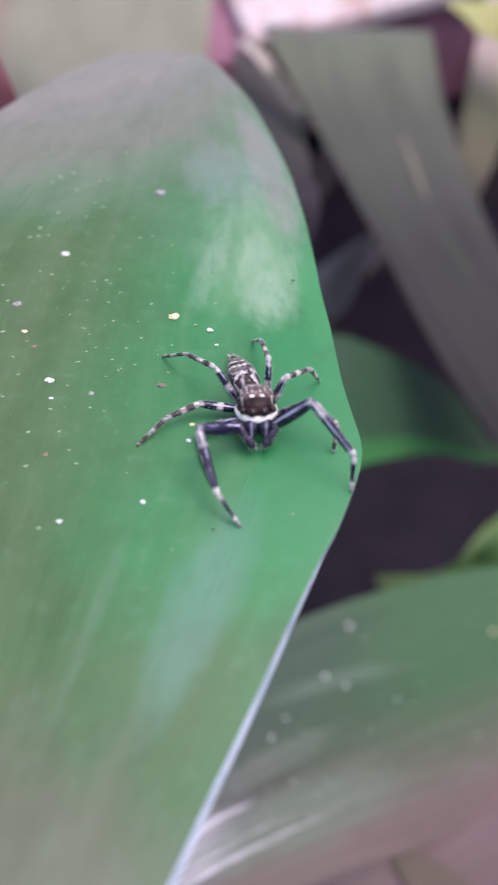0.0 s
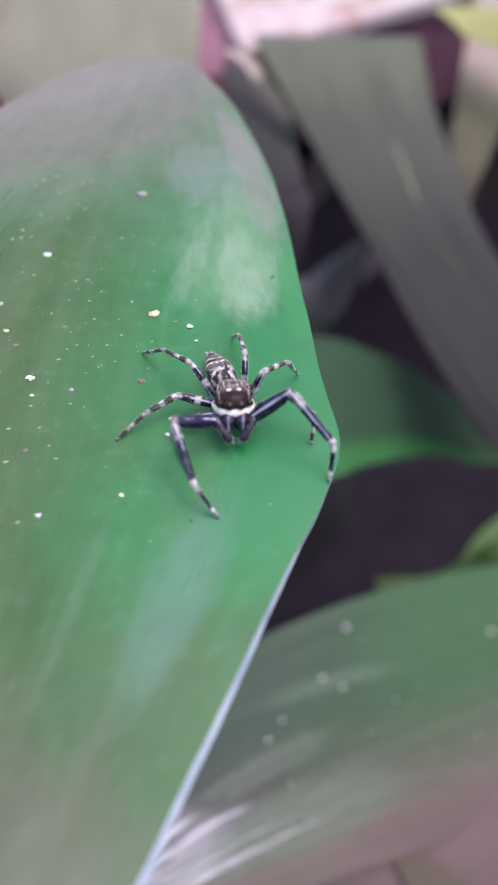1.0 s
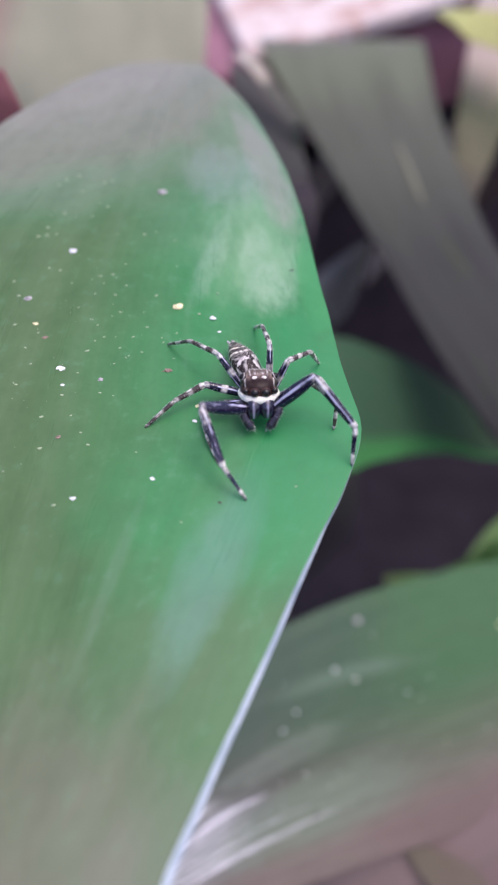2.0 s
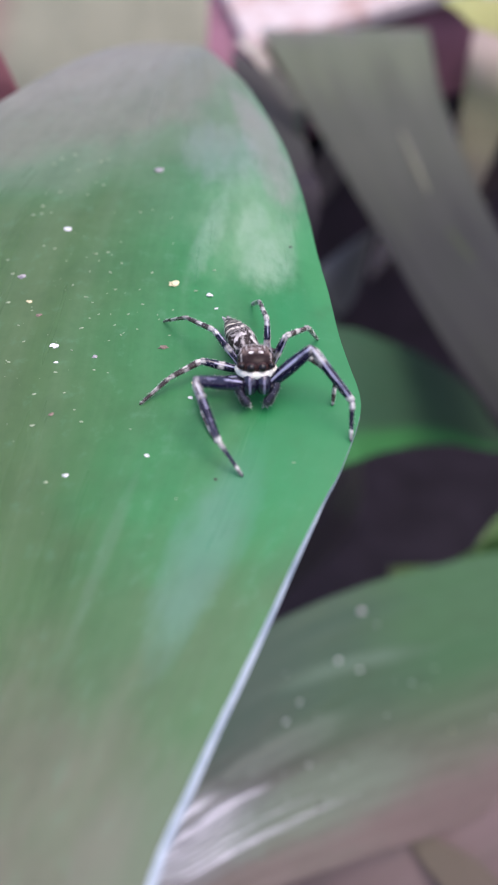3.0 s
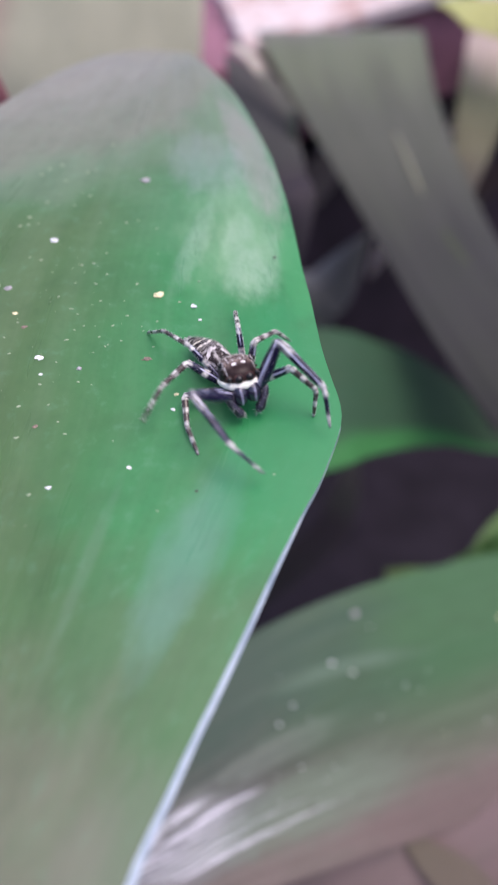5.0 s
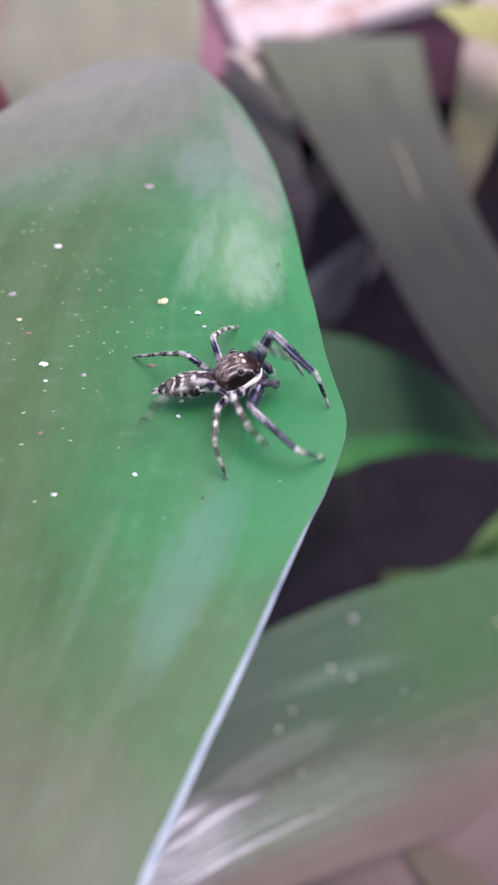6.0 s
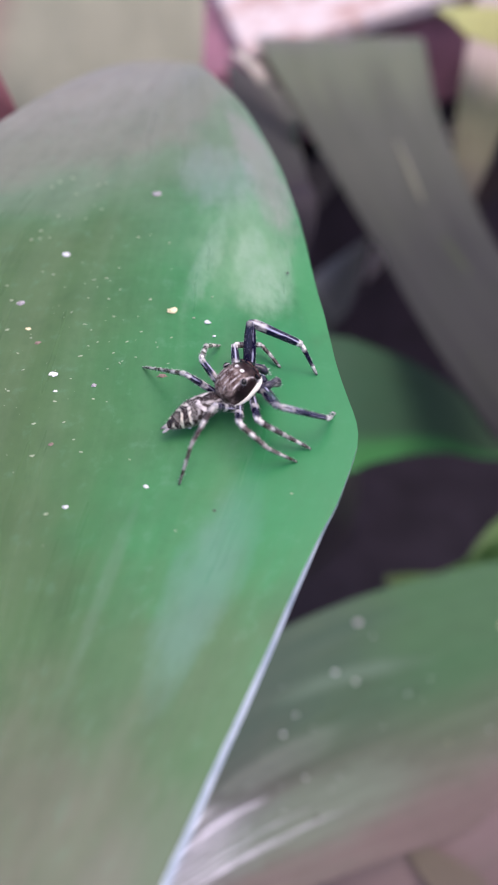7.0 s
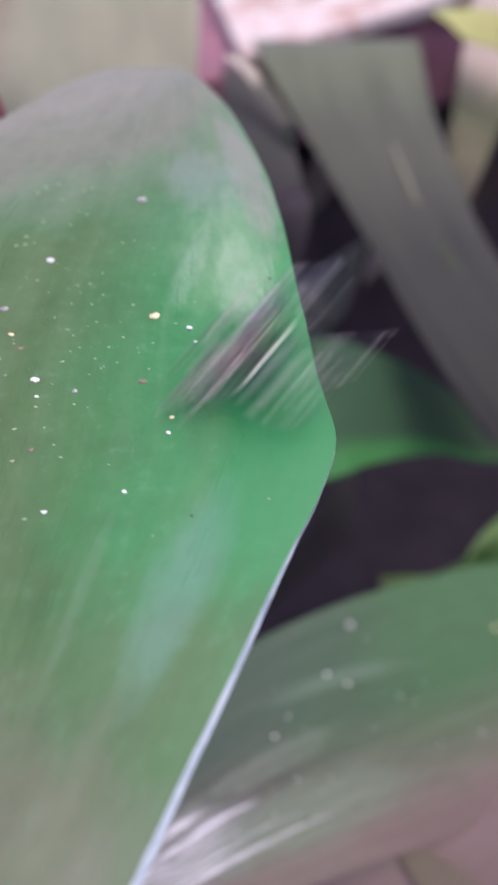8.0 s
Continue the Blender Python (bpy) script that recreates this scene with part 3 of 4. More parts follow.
def carapace_material():
    n = Nodes("dark_hairy_carapace", 0.36, 0.14)
    obj = n.coords()
    x, y, z = n.axes(obj)
    grain = n.noise(n.scaled(obj, (0.6, 1, 1)), 5200.0, 4, 0.7)
    col = n.ramp(grain, [(0.30, (0.020, 0.010, 0.009)), (0.50, (0.080, 0.046, 0.040)), (0.72, (0.32, 0.24, 0.21))])
    ay = n.math("ABSOLUTE", y)
    worn = n.noise(obj, 1100.0, 3, 0.6)
    col = n.mix(n.ramp(worn, [(0.42, 0.0), (0.58, 0.9)]), col, n.ramp(grain, [(0.35, (0.11, 0.072, 0.062)), (0.65, (0.43, 0.335, 0.29))]))
    col = n.mix(n.ramp(n.math("MULTIPLY", ay, 700.0), [(0.77, 0.0), (0.88, 0.95)]), col, (0.010, 0.005, 0.007))
    col = n.mix(n.ramp(n.math("ADD", n.math("MULTIPLY", x, 500.0), n.math("MULTIPLY", n.math("SUBTRACT", worn, 0.5), 0.25)), [(0.22, 0.0), (0.50, 0.92)]), col, (0.014, 0.006, 0.007))
    def patch(cx, cy, r, r2):
        dx = n.math("DIVIDE", n.math("SUBTRACT", x, cx * MM), r * MM)
        dy = n.math("DIVIDE", n.math("SUBTRACT", ay, cy * MM), r2 * MM)
        d = n.math("ADD", n.math("MULTIPLY", dx, dx), n.math("MULTIPLY", dy, dy))
        return n.ramp(n.math("ADD", d, n.math("MULTIPLY", n.math("SUBTRACT", grain, 0.5), 0.9)), [(0.45, 1.0), (0.9, 0.0)])
    m = n.math("MAXIMUM", patch(0.75, 0.36, 0.17, 0.22), n.math("MULTIPLY", patch(0.25, 0.30, 0.22, 0.10), 0.5))
    m = n.math("MAXIMUM", m, n.math("MULTIPLY", patch(0.2, 1.08, 1.2, 0.07), 0.8))
    for cx, cy, r, r2, amount in ((-0.15, 0.66, 0.75, 0.06, 0.7), (-0.65, 0.28, 0.35, 0.08, 0.6), (-1.1, 0.50, 0.25, 0.07, 0.5)):
        m = n.math("MAXIMUM", m, n.math("MULTIPLY", patch(cx, cy, r, r2), amount))
    m = n.math("MULTIPLY", m, n.ramp(n.noise(obj, 5200.0, 2), [(0.35, 0.3), (0.55, 1.0)]))
    n.bump(grain, 0.25, 0.00003)
    return n.base(n.mix(m, col, (0.88, 0.84, 0.82)))


def abdomen_material():
    """Blackish brown with irregular white blotches that mirror at the middle, and cream dots towards the rear."""
    n = Nodes("mottled_abdomen", 0.45, 0.25)
    obj = n.coords()
    x, y, z = n.axes(obj)
    ay = n.math("ABSOLUTE", y)
    half = n.add("ShaderNodeCombineXYZ", X=x, Y=ay, Z=z).outputs[0]
    both = n.mix(0.35, half, obj)
    warp = n.noise(obj, 900.0, 2)
    fine = n.noise(n.scaled(obj, (0.6, 1.4, 1)), 3600.0, 3, 0.6)
    blotch = n.ramp(n.noise(n.scaled(both, (0.8, 1.2, 0.8)), 1700.0, 2, 0.5), [(0.52, 0.0), (0.55, 1.0)])
    back = n.math("MULTIPLY", x, -250.0)
    bend = n.math("ADD", n.math("MULTIPLY", x, 8200.0), n.math("ADD", n.math("MULTIPLY", ay, 5200.0), n.math("MULTIPLY", warp, 8.0)))
    chev = n.ramp(n.math("ADD", n.math("MULTIPLY", n.math("SINE", bend), 0.5), 0.5), [(0.60, 0.0), (0.80, 1.0)])
    gaps = n.ramp(n.noise(both, 2300.0, 2), [(0.46, 0.0), (0.53, 1.0)])
    chev = n.math("MULTIPLY", n.math("MULTIPLY", chev, gaps), n.ramp(back, [(0.50, 0.0), (0.70, 1.0)]))
    off = n.math("ABSOLUTE", n.math("SUBTRACT", n.math("ADD", ay, n.math("MULTIPLY", n.math("SUBTRACT", warp, 0.5), 0.0012)), 0.00048))
    lines = n.math("MULTIPLY", n.ramp(n.math("MULTIPLY", off, 1000.0), [(0.07, 1.0), (0.16, 0.0)]), n.ramp(back, [(0.45, 1.0), (0.65, 0.0)]))
    m = n.math("MAXIMUM", n.math("MULTIPLY", blotch, n.ramp(back, [(0.5, 0.9), (0.7, 0.2)])), n.math("MAXIMUM", chev, n.math("MULTIPLY", lines, 0.5)))
    m = n.math("MULTIPLY", m, n.ramp(fine, [(0.32, 0.35), (0.52, 1.0)]))
    n.bump(fine, 0.5, 0.00004)
    dark = n.ramp(fine, [(0.3, (0.006, 0.004, 0.005)), (0.75, (0.05, 0.032, 0.029))])
    pale = n.mix(n.ramp(back, [(0.55, 0.0), (0.85, 1.0)]), n.ramp(fine, [(0.3, (0.48, 0.44, 0.43)), (0.6, (0.84, 0.80, 0.78))]), (0.76, 0.71, 0.58))
    return n.base(n.mix(m, dark, pale))


mat_carapace, mat_abdomen = carapace_material(), abdomen_material()
mat_band = plain("cream_hair_band", (0.93, 0.90, 0.79), 0.7, 5000, 0.1, 0.3, 0.3, 0.00003)
mat_eye = Nodes("black_glossy_eye", 0.04, 0.4, 0.1).base((0.008, 0.006, 0.006))
mat_ring = plain("rusty_eye_ring", (0.075, 0.028, 0.024), 0.6, 4000, 0.5, 0.3)


def jaw_material():
    n = Nodes("blue_black_jaw", 0.22, 0.8, 0.3)
    obj = n.coords()
    x, y, z = n.axes(obj)
    off = n.math("MULTIPLY", n.math("ABSOLUTE", n.math("SUBTRACT", n.math("ABSOLUTE", y), 0.00052)), 1000.0)
    hairs = n.noise(n.scaled(obj, (1, 1, 0.3)), 4500.0, 3)
    # Lilac stripes paint the jaws' long highlights over their pale markings.
    stripe = n.math("MULTIPLY", n.ramp(off, [(0.04, 0.7), (0.12, 0.0)]), n.ramp(hairs, [(0.4, 0.1), (0.6, 1.0)]))
    return n.base(n.mix(stripe, (0.010, 0.007, 0.026), (0.42, 0.40, 0.56)))


mat_jaw = jaw_material()
mat_palp = plain("hairy_dark_palp", (0.022, 0.018, 0.036), 0.35, 3000, 0.9, 0.5, 0.6, 0.00004)
mat_under = plain("hairy_grey_underside", (0.34, 0.31, 0.32), 0.5, 2200, 0.9, 0.5, 0.4, 0.00004)
mat_hair = plain("white_bristle", (0.62, 0.60, 0.60), 0.5, 3000, 0.3)

# lengths of femur, tibia with knee, tarsus, and thickness, in millimetres; hips in the body's space
LEGS = {
    "l1": ((4.2, 4.7, 3.0), 0.49, (1.4, 0.98, -1.2)),
    "l2": ((3.3, 2.5, 2.4), 0.345, (0.35, 1.1, -1.1)),
    "l3": ((3.1, 2.7, 3.0), 0.325, (-0.9, 1.1, -1.0)),
    "l4": ((3.6, 3.1, 3.4), 0.30, (-1.35, 0.95, -1.0)),
}
LEGS.update({"r" + k[1]: (a, b, (h[0], -h[1], h[2])) for k, (a, b, h) in list(LEGS.items())})
LEGS["r1"] = ((4.5, 4.5, 3.0), *LEGS["r1"][1:])


def segment(name, length, radii, flat, material, parent, bristles, seed):
    """A leg segment along +x with bristles; UV u runs round it and v along it."""
    k, sides = 14, 14
    bm = bmesh.new()
    uvl = bm.loops.layers.uv.new("UVMap")
    xs = [i / k for i in range(k + 1)]
    rr = [float(np.interp(x, [i / (len(radii) - 1) for i in range(len(radii))], radii)) * MM for x in xs]
    rr[0] *= 0.7
    rings = [[bm.verts.new((length * x * MM, r * flat * math.sin(2 * math.pi * j / sides), r * math.cos(2 * math.pi * j / sides))) for j in range(sides)] for x, r in zip(xs, rr)]
    def face(vs, uvs):
        f = bm.faces.new(vs)
        for l, q in zip(f.loops, uvs):
            l[uvl].uv = q
    for i in range(k):
        for j in range(sides):
            face((rings[i][j], rings[i][(j + 1) % sides], rings[i + 1][(j + 1) % sides], rings[i + 1][j]), ((j / sides, xs[i]), ((j + 1) / sides, xs[i]), ((j + 1) / sides, xs[i + 1]), (j / sides, xs[i + 1])))
    for ring, v, r, sgn in ((rings[0], 0.0, rr[0], -1), (rings[-1], 1.0, rr[-1], 1)):
        tip = bm.verts.new((ring[0].co.x + sgn * r * 0.7, 0, 0))
        for j in range(sides):
            a, b = ring[j], ring[(j + 1) % sides]
            face((b, a, tip) if sgn < 0 else (a, b, tip), [(j / sides, v)] * 3)
    bmesh.ops.recalc_face_normals(bm, faces=bm.faces)
    ob = part(name, bm, material, parent)
    rnd = random.Random(seed)
    bm = bmesh.new()
    for _ in range(bristles):
        f, q = rnd.uniform(0.05, 0.97), rnd.uniform(0, 2 * math.pi)
        r = float(np.interp(f, xs, rr))
        base = Vector((length * f * MM, r * flat * math.sin(q) * 0.95, r * math.cos(q) * 0.95))
        out = Vector((rnd.uniform(0.3, 1.1), math.sin(q), math.cos(q))).normalized()
        hair(bm, base, out, rnd.uniform(0.08, 0.2) * MM, 0.009 * MM)
    tagged(part("bristle", bm, mat_hair, ob, "short white bristles"), kind="stuff")
    return ob


def hair(bm, base, out, length, r):
    a = out.orthogonal().normalized() * r
    b = out.cross(a)
    ring = [bm.verts.new(base + a), bm.verts.new(base - a * 0.5 + b * 0.86), bm.verts.new(base - a * 0.5 - b * 0.86)]
    tip = bm.verts.new(base + out * length)
    for i in range(3):
        bm.faces.new((ring[i], ring[(i + 1) % 3], tip))


def build_spider():
    root = new("jumping_spider")
    tagged(root, "small dark jumping spider with white-banded legs and a cream face band", "spider")
    # carapace: blunt square head, narrower behind
    bm = bmesh.new()
    bmesh.ops.create_uvsphere(bm, u_segments=40, v_segments=26, radius=1.0)
    for v in bm.verts:
        x, y, z = v.co
        x2 = math.copysign(abs(x) ** 0.75, x)
        y2 = math.copysign(abs(y) ** 0.80, y)
        narrow = 1.0 - 0.22 * max(0, -x2 - 0.1) ** 1.5 - 0.06 * max(0, x2)
        high = 1.10 - 0.19 * max(0, x2) ** 1.2 - 0.34 * max(0, -x2 - 0.2) ** 1.3
        v.co = (1.70 * x2 * MM, 1.40 * y2 * narrow * MM, (1.16 * math.copysign(abs(z) ** 0.60, z) * high - 0.08) * MM)
    head = part("carapace", bm, mat_carapace, root, "dark brown hairy carapace with two white spots")
    # hairs on the carapace
    rnd = random.Random(3)
    bm = bmesh.new()
    for v in head.data.vertices:
        if v.co.z > 0.55 * MM and v.co.x < 0.5 * MM:
            for _ in range(1):
                out = (v.normal + Vector((-0.5, rnd.uniform(-0.5, 0.5), rnd.uniform(-0.3, 0.3)))).normalized()
                hair(bm, v.co + Vector((rnd.uniform(-0.06, 0.06) * MM, rnd.uniform(-0.06, 0.06) * MM, 0)), out, rnd.uniform(0.1, 0.22) * MM, 0.006 * MM)
    tagged(part("bristle", bm, mat_hair, head, "short pale hairs"), kind="stuff")
    # cream band under the eyes, running back along both sides
    bm = bmesh.new()
    pts, rad = [], []
    for i in range(49):
        a = radians(-128 + 256 * i / 48)
        x, y = math.cos(a), math.sin(a)
        x2, y2 = math.copysign(abs(x) ** 0.75, x), math.copysign(abs(y) ** 0.85, y)
        narrow = 1.0 - 0.22 * max(0, -x2 - 0.1) ** 1.5 - 0.06 * max(0, x2)
        pts.append((1.77 * x2 * MM, 1.49 * y2 * narrow * MM, (-0.36 - 0.30 * max(0.0, 0.35 - x2)) * MM))
        rad.append((0.235 * max(0.0, 1 - (abs(a) / radians(134)) ** 2) + 0.05) * MM)
    tube(bm, pts, rad, 12, 0.6)
    part("face_band", bm, mat_band, head, "cream-white hair band under the eyes")
    for x, y, z, r in ((1.66, 0.41, 0.20, 0.34), (1.47, 1.08, 0.28, 0.25), (0.88, 1.28, 0.52, 0.09), (0.25, 1.20, 0.90, 0.26)):
        for s in (1, -1):
            bm = bmesh.new()
            ball(bm, (x * MM, y * s * MM, z * MM), r * MM, 20, 14)
            eye = part("eye", bm, mat_eye, head, "black glossy eye")
            bm = bmesh.new()
            ax = Vector((1, 0.06 * s, 0.02)) if x > 1.3 else Vector((0.2, 0.8 * s, 0.5))
            m = Matrix.Translation(Vector((x, y * s, z)) * MM + ax.normalized() * r * 0.15 * MM) @ ax.to_track_quat("Z", "Y").to_matrix().to_4x4()
            ring = [m @ (Vector((math.cos(q), math.sin(q), 0)) * r * 0.98 * MM) for q in (2 * math.pi * i / 20 for i in range(21))]
            tube(bm, ring, [r * 0.16 * MM] * 21, 6)
            part("eye_ring", bm, mat_ring if x > 0.5 else mat_under, head, "rusty hair ring" if x > 0.5 else "pale hair ring")
    # breast plate under the carapace
    bm = bmesh.new()
    ball(bm, (0, 0, -0.95 * MM), MM, 18, 10, (1.35, 0.95, 0.42))
    part("breast_plate", bm, mat_under, root, "grey hairy underside")
    # the short hairy hips of the legs
    for key, (_, r, hip) in LEGS.items():
        h = Vector(hip)
        bm = bmesh.new()
        tube(bm, [Vector((h.x * 0.75, h.y * 0.45, -1.2)) * MM, Vector((h.x * 0.9, h.y * 0.75, -1.25)) * MM, h * MM, (h + Vector((0, 0.12 * math.copysign(1, h.y), 0.02))) * MM], [0.30 * MM, (0.36 + 0.2 * (r - 0.3)) * MM, (0.31 + 0.6 * (r - 0.3)) * MM, 0.16 * MM], 12)
        hip_ob = part("hip", bm, mat_under, root, "pale grey hairy hip joint")
        bm = bmesh.new()
        for v in hip_ob.data.vertices:
            for _i in range(2):
                out = (v.co - (h * 0.9 + Vector((0, 0, -0.05))) * MM).normalized()
                hair(bm, v.co, (out + Vector((rnd.uniform(-0.5, 0.5), rnd.uniform(-0.5, 0.5), rnd.uniform(-0.5, 0.5)))).normalized(), rnd.uniform(0.08, 0.2) * MM, 0.01 * MM)
        tagged(part("bristle", bm, mat_hair, hip_ob, "short white bristles"), kind="stuff")
    # jaws
    for s in (1, -1):
        bm = bmesh.new()
        pts = [(1.28, 0.50 * s, -0.45), (1.56, 0.47 * s, -0.85), (1.64, 0.52 * s, -1.35), (1.48, 0.62 * s, -1.85)]
        tube(bm, [Vector(p) * MM for p in spline(pts, 10)], [float(np.interp(i, [0, 4, 8, 10], [0.50, 0.60, 0.52, 0.24])) * MM for i in range(11)], 14, 1.0)
        part("jaw", bm, mat_jaw, root, "blue-black glossy jaw")
    # abdomen, tapering to the spinnerets, on a thin waist
    bm = bmesh.new()
    bmesh.ops.create_uvsphere(bm, u_segments=36, v_segments=28, radius=1.0)
    for v in bm.verts:
        x, y, z = v.co
        wide = 1.0 - 0.42 * max(0, -x) ** 1.4 + 0.02 * x
        v.co = ((2.45 * x - 2.55) * MM, 1.10 * math.copysign(abs(y) ** 0.9, y) * wide * MM, (0.92 * z * wide + 0.10) * MM)
    belly = part("abdomen", bm, mat_abdomen, root, "mottled black and white tapering abdomen")
    bm = bmesh.new()
    for v in belly.data.vertices:
        if v.co.z > -0.3 * MM:
            for _ in range(1):
                out = (v.normal + Vector((-0.9, rnd.uniform(-0.4, 0.4), rnd.uniform(-0.2, 0.4)))).normalized()
                hair(bm, v.co, out, rnd.uniform(0.12, 0.28) * MM, 0.006 * MM)
    tagged(part("bristle", bm, mat_hair, belly, "short pale hairs"), kind="stuff")
    bm = bmesh.new()
    for s in (1, -1):
        tube(bm, [(-4.8 * MM, 0.14 * s * MM, 0.05 * MM), (-5.15 * MM, 0.20 * s * MM, 0.02 * MM), (-5.4 * MM, 0.22 * s * MM, 0)], [0.15 * MM, 0.12 * MM, 0.05 * MM], 8)
    part("spinneret", bm, mat_under, belly, "short grey spinnerets")
    # palps: two joints each, built along +x
    palps = []
    for s in (1, -1):
        bm = bmesh.new()
        pts = [(-0.15, -0.1 * s, -0.1), (0.45, 0.26 * s, -0.05), (0.88, 0.20 * s, -0.38), (1.20, -0.16 * s, -1.0), (1.28, -0.50 * s, -1.62)]
        tube(bm, [Vector(p) * MM for p in spline(pts, 14)], [float(np.interp(i, [0, 5, 9, 12, 14], [0.26, 0.32, 0.27, 0.40, 0.24])) * MM for i in range(15)], 12)
        palp = part("palp", bm, mat_palp, root, "dark palp fringed with white hairs")
        bm = bmesh.new()
        for i in range(150):
            p = Vector(spline(pts, 14)[rnd.randrange(2, 15)]) * MM
            out = Vector((rnd.uniform(-0.2, 1), rnd.uniform(-1, 1), rnd.uniform(-1, 0.6))).normalized()
            hair(bm, p + out * 0.22 * MM, out, rnd.uniform(0.18, 0.36) * MM, 0.022 * MM)
        tagged(part("bristle", bm, mat_hair, palp, "short white bristles"), kind="stuff")
        palps.append((palp, s))
    legs = {}
    for i, (key, (lens, r, _)) in enumerate(LEGS.items()):
        front = key[1] == "1"
        mats = mat_front if front else mat_thin
        fr = [0.76, 1.04, 1.10, 0.98, 0.70] if front else [0.8, 1.05, 1.0, 0.8]
        tr = [0.68, 0.78, 0.74, 0.70, 0.66, 0.54] if front else [0.82, 0.74, 0.64, 0.58]
        ta = [0.46, 0.40, 0.35, 0.31, 0.31, 0.18] if front else [0.58, 0.5, 0.44, 0.42, 0.22]
        hairs = 150 if front else 170
        names = ("femur", "tibia", "tarsus")
        legs[key] = [segment(nm, L, [q * r for q in prof], 0.66 if front else 0.85, m, root, hairs, i * 7 + j) for j, (nm, L, prof, m) in enumerate(zip(names, lens, (fr, tr, ta), mats))]
    return root, belly, palps, legs


# ---- small things lying on the leaves ----
def on_leaf(x, y):
    """A place on the flat stretch of the broad leaf, from millimetres."""
    return Vector((x, y, 217.5 + 0.2 * (y - 48) - 0.00075 * max(0.0, y - 48) ** 2)) * MM


def build_crumbs():
    cream = plain("cream_crumb", (0.80, 0.70, 0.42), 0.7, 3000, 0.3, 0.4)
    white = plain("white_crumb", (0.80, 0.80, 0.82), 0.6, 3000, 0.15, 0.3)
    tan = plain("tan_crumb", (0.25, 0.18, 0.15), 0.8, 3000, 0.4, 0.4)
    grey = plain("grey_crumb", (0.40, 0.37, 0.39), 0.8, 3000, 0.4, 0.4)
    dark = plain("dark_crumb", (0.05, 0.04, 0.04), 0.8, 3000, 0.4, 0.4)
    pale = plain("pale_crumb", (0.33, 0.40, 0.26), 0.6, 3000, 0.2, 0.3)
    kinds = {"cream": cream, "white": white, "tan": tan, "grey": grey, "dark": dark}
    rnd = random.Random(11)
    spots = [(-18.4, 55.3, 0.36, "white"), (-10.7, 64.3, 0.45, "grey"), (-8.1, 48.0, 0.48, "cream"), (-5.0, 46.6, 0.26, "white"), (-17.3, 41.1, 0.33, "white"), (-14.6, 29.1, 0.22, "white"), (-9.0, 30.7, 0.2, "white"), (-8.5, 40.8, 0.34, "tan"), (-20.3, 46.1, 0.22, "cream"), (-19.2, 44.5, 0.26, "tan"), (-13.9, 39.9, 0.26, "grey"), (-16.9, 39.4, 0.18, "white"), (-6.1, 35.8, 0.2, "white"), (-4.4, 45.0, 0.16, "white"), (2.1, 52.5, 0.16, "dark"), (-14.6, 18.8, 0.2, "white"), (-5.9, 37.2, 0.22, "cream"), (-21.5, 49.1, 0.34, "grey"), (-16.5, 34.4, 0.22, "tan"), (-4.0, 28.7, 0.14, "dark")]
    for x, y, r, kind in spots:
        bm = bmesh.new()
        bmesh.ops.create_icosphere(bm, subdivisions=2, radius=1.0)
        for v in bm.verts:
            k = 0.85 * (1 + 0.9 * noise.noise(v.co * 1.6 + Vector((x, y, 0))) + 0.35 * noise.noise(v.co * 4 + Vector((y, x, 0))))
            v.co = (v.co.x * r * k * 1.15 * MM, v.co.y * r * k * 0.72 * MM, max(v.co.z, -0.5) * r * k * 0.35 * MM)
        ob = part("crumb", bm, kinds[kind], smooth=False)
        ob.matrix_world = Matrix.Translation(on_leaf(x, y) + Vector((0, 0, 0.13 * r * MM))) @ pose(0, 0, 0, 11.3, 0, rnd.uniform(-30, 30))
        tagged(ob, f"tiny {kind} crumb lying on the green leaf", "crumb", "crumbs on the leaf")
    fine = [(-14.7, 70.9, 0.11), (-19.6, 67.3, 0.13), (-20.8, 66.6, 0.12), (-21.5, 65.7, 0.13), (-18.8, 64.5, 0.11), (-16.7, 66.0, 0.13), (-16.0, 66.3, 0.1), (-20.1, 61.0, 0.12), (-21.4, 58.8, 0.12), (-22.1, 57.5, 0.1), (-21.3, 57.7, 0.09), (-20.4, 57.8, 0.07), (-17.3, 60.5, 0.09), (-15.9, 62.0, 0.09), (-11.9, 57.7, 0.09), (-10.8, 58.0, 0.07), (-8.9, 56.8, 0.07)]
    fine += [(-20.3, 53.1, 0.07), (-19.2, 52.7, 0.09), (-23.2, 51.3, 0.09), (-14.3, 52.1, 0.1), (-13.3, 53.5, 0.07), (-22.4, 49.5, 0.1), (-13.8, 49.5, 0.08), (-10.1, 49.4, 0.09), (-13.1, 47.4, 0.09), (-22.1, 46.0, 0.11), (-10.6, 45.6, 0.08), (-11.7, 44.5, 0.09), (-15.4, 43.0, 0.12), (-20.7, 43.4, 0.08), (-20.7, 39.5, 0.1), (-12.7, 43.3, 0.07)]
    fine += [(-13.0, 41.6, 0.06), (-11.9, 42.4, 0.06), (-14.9, 45.9, 0.07), (-10.8, 42.8, 0.07), (-8.1, 42.1, 0.07), (-8.0, 44.9, 0.07), (-6.2, 47.1, 0.08), (-14.1, 33.7, 0.08), (-14.8, 34.8, 0.07), (-15.8, 36.4, 0.07), (-18.1, 36.3, 0.08), (-16.8, 38.4, 0.09), (-13.8, 38.6, 0.08), (-12.7, 38.3, 0.06), (-14.9, 44.1, 0.06)]
